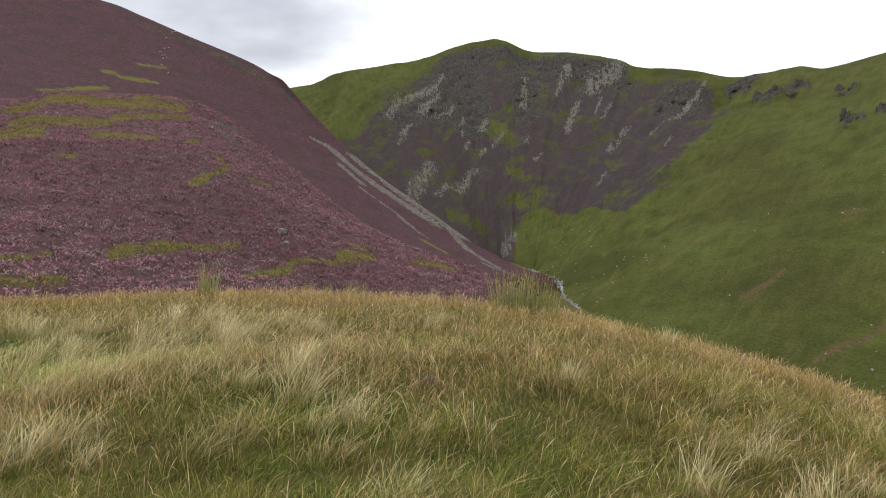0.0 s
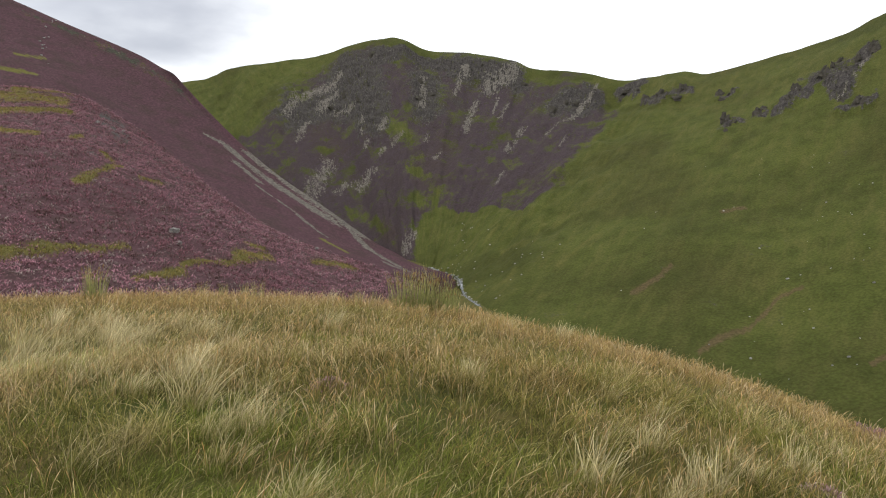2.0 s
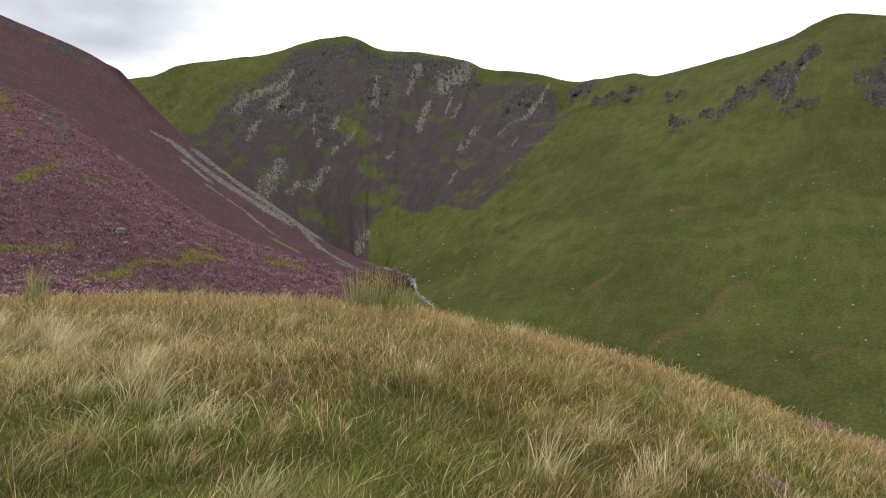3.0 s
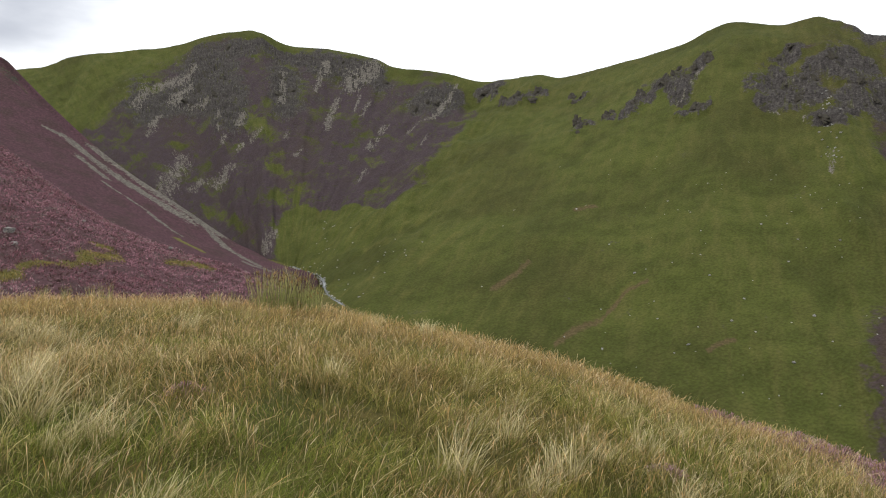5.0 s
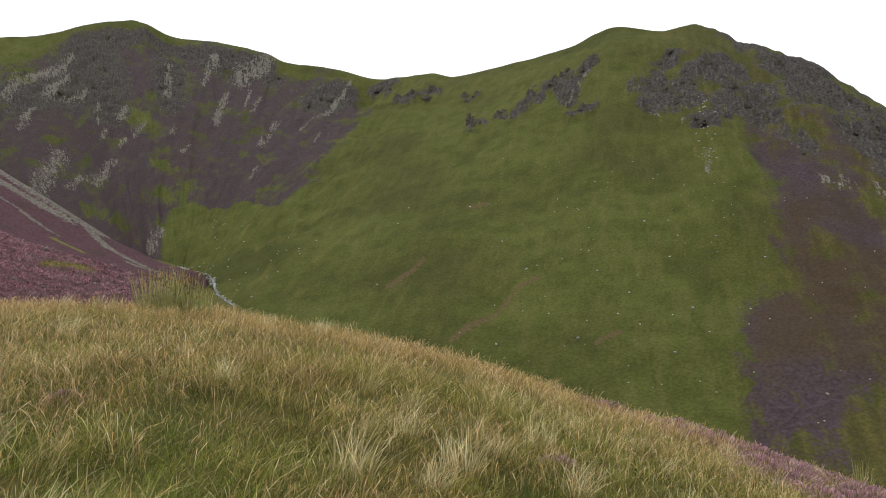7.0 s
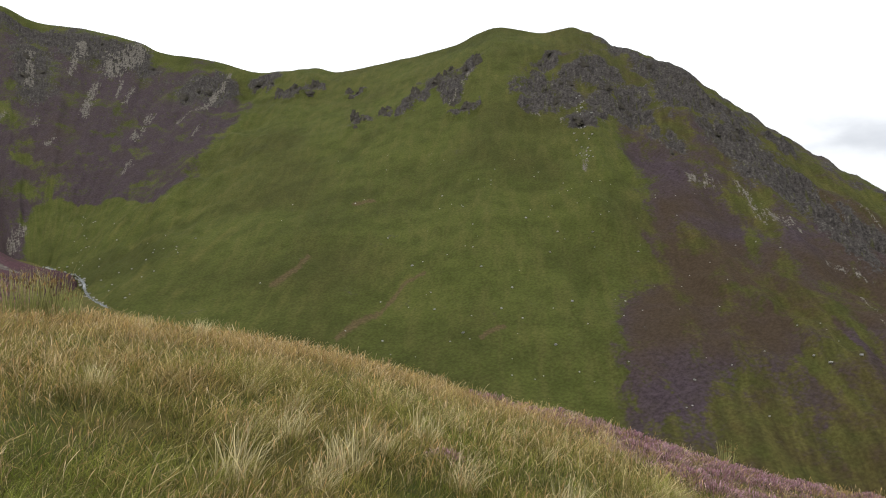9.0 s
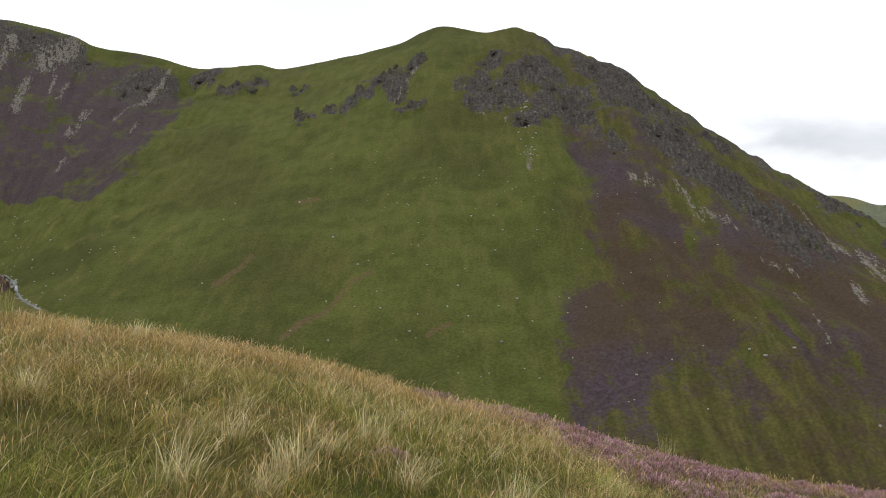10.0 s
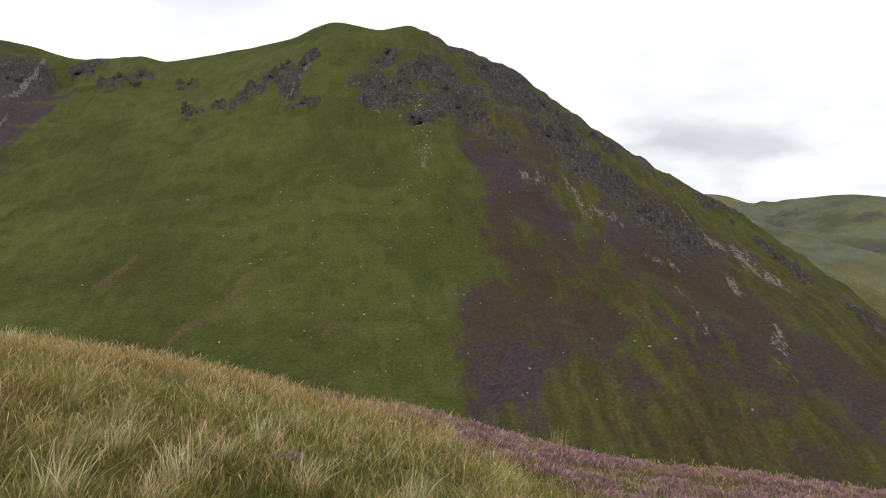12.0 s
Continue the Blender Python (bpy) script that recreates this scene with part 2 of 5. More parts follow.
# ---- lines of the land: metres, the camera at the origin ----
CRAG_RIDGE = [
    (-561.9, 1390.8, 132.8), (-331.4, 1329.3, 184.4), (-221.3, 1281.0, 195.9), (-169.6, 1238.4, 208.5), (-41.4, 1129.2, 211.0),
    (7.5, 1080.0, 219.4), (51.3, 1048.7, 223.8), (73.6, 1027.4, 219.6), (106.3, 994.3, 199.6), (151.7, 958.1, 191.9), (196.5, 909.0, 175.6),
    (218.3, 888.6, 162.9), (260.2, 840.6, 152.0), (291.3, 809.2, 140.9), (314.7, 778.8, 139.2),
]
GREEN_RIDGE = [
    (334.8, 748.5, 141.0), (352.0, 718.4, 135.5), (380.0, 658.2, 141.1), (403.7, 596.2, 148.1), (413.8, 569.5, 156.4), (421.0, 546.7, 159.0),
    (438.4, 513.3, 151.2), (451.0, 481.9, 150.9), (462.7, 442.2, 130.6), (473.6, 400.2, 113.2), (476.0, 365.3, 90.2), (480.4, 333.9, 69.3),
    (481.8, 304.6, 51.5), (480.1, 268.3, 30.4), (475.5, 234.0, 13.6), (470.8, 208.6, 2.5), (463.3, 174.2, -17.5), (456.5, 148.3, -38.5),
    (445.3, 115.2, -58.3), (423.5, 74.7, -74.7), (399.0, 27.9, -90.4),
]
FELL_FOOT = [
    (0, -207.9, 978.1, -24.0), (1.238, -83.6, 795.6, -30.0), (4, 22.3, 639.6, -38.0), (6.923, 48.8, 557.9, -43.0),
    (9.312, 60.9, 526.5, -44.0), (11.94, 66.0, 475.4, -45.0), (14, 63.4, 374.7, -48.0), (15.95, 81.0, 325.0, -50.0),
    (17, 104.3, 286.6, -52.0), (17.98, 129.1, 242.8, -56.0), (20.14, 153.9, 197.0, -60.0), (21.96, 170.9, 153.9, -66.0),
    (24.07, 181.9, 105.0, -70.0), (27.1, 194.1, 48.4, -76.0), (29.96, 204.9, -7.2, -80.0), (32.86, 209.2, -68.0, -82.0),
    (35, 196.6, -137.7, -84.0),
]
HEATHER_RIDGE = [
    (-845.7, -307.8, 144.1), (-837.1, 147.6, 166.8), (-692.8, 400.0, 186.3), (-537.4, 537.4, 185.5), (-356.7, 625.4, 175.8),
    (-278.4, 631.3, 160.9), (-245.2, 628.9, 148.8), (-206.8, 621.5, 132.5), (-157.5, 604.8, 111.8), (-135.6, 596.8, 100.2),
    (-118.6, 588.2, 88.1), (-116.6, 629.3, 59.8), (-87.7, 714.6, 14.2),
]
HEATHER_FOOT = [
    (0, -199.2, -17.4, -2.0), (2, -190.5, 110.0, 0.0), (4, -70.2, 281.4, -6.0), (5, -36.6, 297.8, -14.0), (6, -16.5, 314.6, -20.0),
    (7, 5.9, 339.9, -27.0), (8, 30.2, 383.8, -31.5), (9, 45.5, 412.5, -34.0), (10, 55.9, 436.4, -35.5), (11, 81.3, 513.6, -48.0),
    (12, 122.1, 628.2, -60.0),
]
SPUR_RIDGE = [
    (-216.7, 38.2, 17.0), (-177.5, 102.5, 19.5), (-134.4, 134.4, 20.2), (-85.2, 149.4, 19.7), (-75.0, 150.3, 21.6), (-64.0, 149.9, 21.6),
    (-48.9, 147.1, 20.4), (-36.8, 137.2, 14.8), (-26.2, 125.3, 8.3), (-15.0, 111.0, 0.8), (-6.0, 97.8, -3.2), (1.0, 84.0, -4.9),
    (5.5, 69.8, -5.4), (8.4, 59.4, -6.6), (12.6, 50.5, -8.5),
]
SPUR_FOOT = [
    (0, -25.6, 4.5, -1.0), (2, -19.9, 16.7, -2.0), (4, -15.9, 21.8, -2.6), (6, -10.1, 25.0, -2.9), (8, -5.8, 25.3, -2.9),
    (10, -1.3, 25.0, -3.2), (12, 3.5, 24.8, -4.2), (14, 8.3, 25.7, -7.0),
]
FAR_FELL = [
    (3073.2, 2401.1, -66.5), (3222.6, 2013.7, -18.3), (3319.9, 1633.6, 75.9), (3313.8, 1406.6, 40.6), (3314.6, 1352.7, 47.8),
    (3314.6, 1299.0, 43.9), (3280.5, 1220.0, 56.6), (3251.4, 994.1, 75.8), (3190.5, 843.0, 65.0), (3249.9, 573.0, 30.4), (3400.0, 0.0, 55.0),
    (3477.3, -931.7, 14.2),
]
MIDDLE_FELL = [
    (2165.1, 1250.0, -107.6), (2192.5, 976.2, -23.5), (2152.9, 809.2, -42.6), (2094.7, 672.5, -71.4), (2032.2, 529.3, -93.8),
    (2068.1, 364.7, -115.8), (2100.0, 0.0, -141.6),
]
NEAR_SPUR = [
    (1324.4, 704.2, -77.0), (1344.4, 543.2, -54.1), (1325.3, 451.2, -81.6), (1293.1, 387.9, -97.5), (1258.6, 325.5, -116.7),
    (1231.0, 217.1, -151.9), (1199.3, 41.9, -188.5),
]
FELL_HEATHER_EAST = [
    (22.44, 0.814, 23.5, 0.809, 0.47, 0.0565), (22.14, 0.917, 23.46, 0.887, 0.36, 0.0315), (22.22, 0.956, 22.86, 0.956, 0.28, 0.0195),
    (23.5, 0.696, 24.1, 0.711, 0.365, 0.049), (23.25, 0.559, 23.97, 0.583, 0.28, 0.0395), (24.19, 0.578, 25.38, 0.608, 0.36, 0.051),
    (22.82, 0.446, 23.29, 0.515, 0.255, 0.0465), (22.78, 0.662, 23.25, 0.623, 0.105, 0.017), (25.9, 0.554, 27.86, 0.407, 0.38, 0.0615),
    (23.89, 0.784, 24.7, 0.779, 0.275, 0.022), (27.05, 0.588, 27.86, 0.618, 0.215, 0.039), (26.58, 0.745, 27.48, 0.686, 0.36, 0.0665),
    (25.64, 0.765, 25.73, 0.809, 0.125, 0.012), (28.89, 0.647, 29.02, 0.73, 0.38, 0.049),
]
FELL_CRAG = [
    (4.87, 0.162, 5.22, 0.432, 0.707, 0.1186), (3.54, 0.336, 4.28, 0.323, 0.307, 0.0966), (5.80, 0.105, 10.12, 0.066, 0.386, 0.0491),
    (8.92, 0.083, 10.43, 0.087, 0.474, 0.0750), (11.91, 0.214, 12.61, 0.135, 0.251, 0.0441), (13.24, 0.066, 13.74, 0.074, 0.183, 0.0262),
    (7.86, 0.236, 7.90, 0.354, 0.506, 0.0751), (14.44, 0.170, 15.42, 0.179, 0.169, 0.0207), (16.43, 0.175, 16.70, 0.157, 0.052, 0.0170),
]
FELL_CRAG_EAST = [
    (20.6, 0.299, 22.61, 0.176, 0.28, 0.039), (20.68, 0.358, 21.67, 0.299, 0.195, 0.032), (20.81, 0.201, 21.28, 0.162, 0.15, 0.0195),
    (21.97, 0.211, 22.69, 0.25, 0.15, 0.0195), (21.71, 0.392, 23.25, 0.27, 0.19, 0.0365), (22.26, 0.319, 23.21, 0.206, 0.195, 0.034),
    (23.29, 0.064, 24.49, 0.039, 0.145, 0.0295), (22.74, 0.005, 24.06, 0.034, 0.105, 0.0195), (23.68, 0.167, 24.7, 0.123, 0.255, 0.0685),
    (24.4, 0.113, 25.43, 0.127, 0.195, 0.047), (24.4, 0.284, 25.38, 0.211, 0.195, 0.0295), (25.26, 0.275, 26.2, 0.333, 0.555, 0.1005),
    (26.41, 0.309, 26.84, 0.461, 0.45, 0.081), (23.38, 0.343, 23.8, 0.377, 0.15, 0.0345), (27.35, 0.373, 27.74, 0.387, 0.215, 0.0465),
    (26.2, 0.108, 26.79, 0.113, 0.15, 0.022),
]
FELL_CRAG_HIGH = [
    (18.16, 0.221, 18.63, 0.304, 0.28, 0.0395), (17.74, 0.216, 18.16, 0.294, 0.13, 0.027), (18.42, 0.382, 19.27, 0.368, 0.17, 0.017),
    (16.84, 0.373, 16.92, 0.358, 0.065, 0.0295), (14.79, 0.181, 15.0, 0.176, 0.17, 0.0295), (15.3, 0.137, 15.68, 0.137, 0.15, 0.0245),
    (13.42, 0.069, 13.85, 0.034, 0.15, 0.0295), (12.35, 0.088, 12.78, 0.108, 0.105, 0.0265), (29.66, 0.27, 29.83, 0.353, 0.17, 0.0615),
    (30.38, 0.471, 30.47, 0.505, 0.17, 0.0295), (28.68, 0.108, 29.7, 0.069, 0.215, 0.0565),
    (19.02, 0.185, 18.36, 0.286, 0.25, 0.033), (17.77, 0.251, 17.48, 0.328, 0.065, 0.0215), (17.31, 0.34, 17.19, 0.355, 0.04, 0.0155),
]
FELL_SCREE = [
    (3.67, 0.405, 3.46, 0.494, 0.065, 0.0215), (3.75, 0.625, 3.25, 0.772, 0.125, 0.0425), (3.46, 0.741, 3.09, 0.799, 0.105, 0.019),
    (4.0, 0.722, 3.71, 0.749, 0.08, 0.0155), (5.05, 0.66, 4.26, 0.722, 0.27, 0.023), (5.72, 0.568, 5.42, 0.602, 0.08, 0.0135),
    (6.67, 0.525, 6.13, 0.548, 0.315, 0.017), (5.01, 0.552, 4.84, 0.575, 0.125, 0.0115), (7.84, 0.212, 7.76, 0.359, 0.15, 0.0155),
    (9.39, 0.263, 9.22, 0.421, 0.125, 0.017), (10.26, 0.247, 10.3, 0.351, 0.145, 0.025), (9.85, 0.208, 9.89, 0.328, 0.065, 0.0115),
    (8.55, 0.564, 8.34, 0.579, 0.105, 0.0135), (11.43, 0.618, 11.39, 0.637, 0.125, 0.0155), (11.35, 0.378, 11.18, 0.51, 0.105, 0.0135),
]
FELL_SCREE_HIGH = [
    (12.39, 0.278, 11.93, 0.371, 0.085, 0.0175), (12.64, 0.398, 12.64, 0.436, 0.06, 0.0135), (12.56, 0.054, 12.35, 0.251, 0.085, 0.0175),
    (10.14, 0.046, 9.59, 0.154, 0.275, 0.0595), (8.97, 0.108, 8.8, 0.247, 0.105, 0.025), (4.21, 0.259, 3.88, 0.344, 0.105, 0.0305),
    (4.71, 0.355, 4.17, 0.378, 0.125, 0.021), (4.96, 0.44, 4.8, 0.517, 0.06, 0.0095), (7.34, 0.873, 6.34, 0.961, 0.375, 0.0155),
    (3.63, 0.259, 3.42, 0.347, 0.065, 0.025), (4.46, 0.174, 3.75, 0.236, 0.105, 0.031), (5.76, 0.452, 5.55, 0.502, 0.15, 0.006),
    (8.09, 0.494, 7.93, 0.529, 0.105, 0.0095),
]
FELL_SCREE_EAST = [
    (23.8, 0.466, 24.32, 0.461, 0.11, 0.012), (24.87, 0.426, 25.21, 0.505, 0.17, 0.0195), (25.3, 0.485, 25.68, 0.5, 0.15, 0.0295),
    (27.65, 0.275, 28.08, 0.343, 0.065, 0.0095), (28.08, 0.343, 28.59, 0.382, 0.105, 0.0245), (28.59, 0.382, 29.06, 0.436, 0.215, 0.0635),
    (26.2, 0.569, 26.71, 0.569, 0.125, 0.01), (26.45, 0.642, 26.24, 0.775, 0.05, 0.0085), (27.74, 0.549, 27.69, 0.588, 0.105, 0.0195),
    (27.95, 0.672, 27.69, 0.73, 0.15, 0.02), (27.35, 0.794, 27.52, 0.809, 0.065, 0.005), (21.84, 0.495, 21.84, 0.539, 0.065, 0.01),
    (21.5, 0.373, 21.37, 0.407, 0.065, 0.01), (20.81, 0.377, 20.9, 0.382, 0.045, 0.007), (18.89, 0.245, 18.38, 0.333, 0.065, 0.0085),
    (19.1, 0.191, 18.76, 0.255, 0.065, 0.008),
]
FELL_GREEN = [
    (4.09, 0.834, 4.88, 0.888, 0.23, 0.025), (2.25, 0.517, 2.88, 0.517, 0.085, 0.0095), (8.64, 0.768, 8.34, 0.815, 0.105, 0.0075),
    (7.13, 0.653, 7.68, 0.653, 0.25, 0.0215), (3.75, 0.552, 3.84, 0.568, 0.065, 0.0135), (9.51, 0.51, 10.64, 0.479, 0.04, 0.008),
    (10.43, 0.564, 11.05, 0.579, 0.21, 0.0115), (5.55, 0.459, 7.18, 0.51, 0.5, 0.0345), (7.84, 0.108, 8.26, 0.344, 0.27, 0.0445),
    (6.67, 0.139, 8.34, 0.019, 0.165, 0.037), (11.39, 0.255, 12.06, 0.154, 0.145, 0.0385), (7.13, 0.768, 8.89, 0.722, 0.35, 0.0195),
    (8.8, 0.398, 9.26, 0.328, 0.145, 0.027), (8.14, 0.817, 9.03, 0.782, 0.251, 0.0159), (8.53, 0.738, 8.64, 0.790, 0.197, 0.0136),
]
FELL_GREEN_EAST = [
    (24.79, 0.554, 24.74, 0.613, 0.15, 0.017), (26.58, 0.475, 27.01, 0.505, 0.175, 0.0245), (25.38, 0.608, 25.81, 0.672, 0.19, 0.0245),
    (24.02, 0.73, 24.62, 0.745, 0.125, 0.0145), (25.6, 0.725, 25.94, 0.775, 0.13, 0.0175), (26.5, 0.745, 26.58, 0.809, 0.105, 0.0075),
    (29.4, 0.23, 29.96, 0.466, 0.255, 0.0565), (25.73, 0.407, 24.7, 0.485, 0.125, 0.01), (21.84, 0.926, 22.56, 0.917, 0.06, 0.004),
    (22.05, 0.951, 22.26, 0.966, 0.065, 0.005), (23.55, 0.917, 23.93, 0.966, 0.34, 0.0295), (24.74, 0.819, 25.43, 0.873, 0.125, 0.01),
]
FELL_STREAKS = [
    (24.27, 0.838, 24.66, 0.863, 0.045, 0.004), (24.66, 0.843, 25.34, 0.882, 0.065, 0.004), (25.34, 0.882, 25.56, 0.922, 0.04, 0.004),
    (24.19, 0.926, 24.66, 0.951, 0.125, 0.0075), (25.43, 0.887, 25.77, 0.936, 0.03, 0.004), (26.07, 0.897, 26.28, 0.917, 0.03, 0.005),
    (27.39, 0.853, 27.61, 0.868, 0.06, 0.0075), (27.82, 0.853, 28.03, 0.877, 0.03, 0.005), (28.03, 0.77, 28.16, 0.779, 0.065, 0.007),
    (27.05, 0.77, 27.14, 0.804, 0.065, 0.0075), (25.13, 0.858, 25.26, 0.887, 0.03, 0.004), (27.74, 0.77, 27.86, 0.789, 0.105, 0.012),
    (28.63, 0.745, 28.8, 0.755, 0.065, 0.005),
]
FELL_DRY = [
    (13.89, 0.737, 13.89, 0.776, 0.05, 0.0065), (14.35, 0.703, 14.18, 0.73, 0.085, 0.008), (13.68, 0.819, 13.14, 0.838, 0.15, 0.0095),
    (15.48, 0.834, 15.39, 0.861, 0.065, 0.0055), (15.69, 0.911, 15.6, 0.934, 0.05, 0.005), (14.23, 0.9, 14.23, 0.923, 0.065, 0.006),
    (22.62, 0.559, 23.16, 0.546, 0.076, 0.0129), (22.66, 0.729, 23.01, 0.694, 0.064, 0.0062), (18.30, 0.835, 18.06, 0.870, 0.06, 0.006),
    (12.42, 0.808, 12.34, 0.865, 0.072, 0.0064), (15.88, 0.769, 15.57, 0.830, 0.060, 0.0062),
]
FELL_PATHS = [
    (17.06, 0.819, 17.02, 0.842, 0.03, 0.005), (17.02, 0.846, 16.85, 0.892, 0.045, 0.005), (18.61, 0.822, 18.27, 0.846, 0.03, 0.004),
    (18.27, 0.846, 18.02, 0.884, 0.045, 0.005), (18.02, 0.884, 17.69, 0.965, 0.03, 0.005), (17.52, 0.653, 17.31, 0.676, 0.03, 0.006),
    (20.23, 0.892, 19.86, 0.919, 0.05, 0.004),
]
HEATHER_GREEN = [
    (7.38, 0.038, 8.95, 0.107, 0.084, 0.0141), (5.99, 0.044, 7.31, 0.031, 0.030, 0.0063), (7.94, 0.050, 8.80, 0.151, 0.073, 0.0097),
]
HEATHER_SCREE = [
    (8.52, 0.367, 8.71, 0.514, 0.21, 0.023), (8.71, 0.514, 9.4, 0.706, 0.315, 0.032), (8.14, 0.45, 8.14, 0.541, 0.095, 0.014),
    (7.92, 0.578, 8.11, 0.67, 0.045, 0.009), (8.11, 0.67, 8.04, 0.789, 0.05, 0.009), (9.59, 0.716, 9.06, 0.826, 0.145, 0.014),
    (9.06, 0.826, 8.77, 0.927, 0.11, 0.014), (8.49, 0.917, 8.68, 0.954, 0.095, 0.0185), (8.01, 0.349, 8.52, 0.367, 0.065, 0.009),
    (9.6, 0.36, 9.85, 0.76, 0.40, 0.02),
]
HEATHER_DRY = [
    (3.83, 0.505, 4.21, 0.45, 0.03, 0.0065), (4.31, 0.376, 4.4, 0.367, 0.03, 0.0055), (4.43, 0.385, 5.0, 0.376, 0.045, 0.0065),
    (4.94, 0.294, 5.57, 0.266, 0.03, 0.0065), (7.82, 0.805, 7.82, 0.868, 0.044, 0.0055),
]
SPUR_GRASS = [
    (3.35, 0.57, 4.09, 0.584, 0.175, 0.067), (3.35, 0.477, 5.07, 0.477, 0.08, 0.04), (3.16, 0.268, 4.68, 0.181, 0.075, 0.084),
    (4.72, 0.235, 5.97, 0.188, 0.06, 0.0705), (5.15, 0.43, 6.08, 0.329, 0.04, 0.037), (4.91, 0.57, 5.73, 0.564, 0.04, 0.0205),
    (4.72, 0.732, 4.87, 0.732, 0.04, 0.006), (6.4, 0.765, 6.67, 0.711, 0.08, 0.012), (6.67, 0.698, 7.1, 0.604, 0.04, 0.0085),
    (7.45, 0.617, 7.8, 0.557, 0.04, 0.0135), (5.58, 0.919, 6.24, 0.906, 0.05, 0.006), (6.24, 0.906, 7.37, 0.859, 0.04, 0.005),
    (4.56, 0.933, 4.99, 0.926, 0.03, 0.004), (9.05, 0.685, 9.59, 0.57, 0.08, 0.0305),
]
SPUR_GRASS_LOW = [
    (9.48, 0.537, 9.2, 0.557, 0.04, 0.0135), (10.26, 0.423, 11.0, 0.275, 0.04, 0.0305), (7.99, 0.879, 8.27, 0.859, 0.06, 0.01),
    (8.23, 0.846, 9.05, 0.718, 0.03, 0.0075), (7.53, 0.913, 7.99, 0.879, 0.06, 0.0065), (6.16, 0.544, 6.32, 0.51, 0.04, 0.0135),
    (5.34, 0.114, 6.01, 0.034, 0.035, 0.034), (4.64, 0.96, 5.23, 0.953, 0.03, 0.005), (6.67, 0.564, 6.94, 0.604, 0.035, 0.0135),
]
SPUR_ROCK = [
    (6.62, 0.171, 7.02, 0.221, 0.060, 0.1372), (6.48, 0.583, 6.58, 0.618, 0.039, 0.0158), (4.18, 0.402, 4.38, 0.427, 0.037, 0.0197),
]


def lattice(seed):
    return np.random.RandomState(seed).rand(256, 256)


def value_noise(x, y, seed):
    tab = lattice(seed)
    xi, yi = np.floor(x).astype(int), np.floor(y).astype(int)
    fx, fy = x - xi, y - yi
    fx, fy = fx * fx * (3 - 2 * fx), fy * fy * (3 - 2 * fy)
    a, b = tab[xi % 256, yi % 256], tab[(xi + 1) % 256, yi % 256]
    c, d = tab[xi % 256, (yi + 1) % 256], tab[(xi + 1) % 256, (yi + 1) % 256]
    return (a * (1 - fx) + b * fx) * (1 - fy) + (c * (1 - fx) + d * fx) * fy


def fbm(x, y, octaves=4, seed=1):
    """Fractal value noise, about -1 to 1."""
    x, y = np.asarray(x, float), np.asarray(y, float)
    total, amp, size = np.zeros(np.broadcast(x, y).shape), 0.5, 1.0
    for i in range(octaves):
        total = total + amp * (2 * value_noise(x * size + 17.3 * i, y * size - 9.1 * i, seed + i) - 1)
        amp, size = amp * 0.5, size * 2.03
    return total


def smooth(a, b, x):
    t = np.clip((x - a) / (b - a), 0, 1)
    return t * t * (3 - 2 * t)


def spline(points, u):
    """Catmull-Rom through rows of numbers; u runs from 0 to the last row's index."""
    p = np.array(points, float)
    p = np.vstack([2 * p[0] - p[1], p, 2 * p[-1] - p[-2]])
    i = np.clip(np.floor(u).astype(int), 0, len(p) - 4)
    t = (u - i)[:, None]
    a, b, c, d = p[i], p[i + 1], p[i + 2], p[i + 3]
    return 0.5 * (2 * b + (c - a) * t + (2 * a - 5 * b + 4 * c - d) * t ** 2 + (3 * b - a - 3 * c + d) * t ** 3)


def slope_sheet(ridge, toe, ns, nv, sag, u0=0.0, u1=None):
    """A hillside spanned between a ridge line and the line of its foot, as a grid of points; sag makes it steeper at the top.
    toe: rows of (ridge row, x, y, z). Returns points (ns, nv, 3) and the grid's u (ridge rows) and v (0 ridge, 1 foot)."""
    u = np.linspace(u0, len(ridge) - 1 if u1 is None else u1, ns)
    v = np.linspace(0, 1, nv)
    top = spline(ridge, u)
    keys = np.array([r[0] for r in toe], float)
    where = np.interp(u, keys, np.arange(len(keys)))
    low = spline([r[1:] for r in toe], where)
    w = v[None, :, None]
    pts = top[:, None, :] * (1 - w) + low[:, None, :] * w
    pts[:, :, 2] = low[:, None, 2] + (top[:, None, 2] - low[:, None, 2]) * (1 - v[None, :]) ** sag
    return pts, u, v


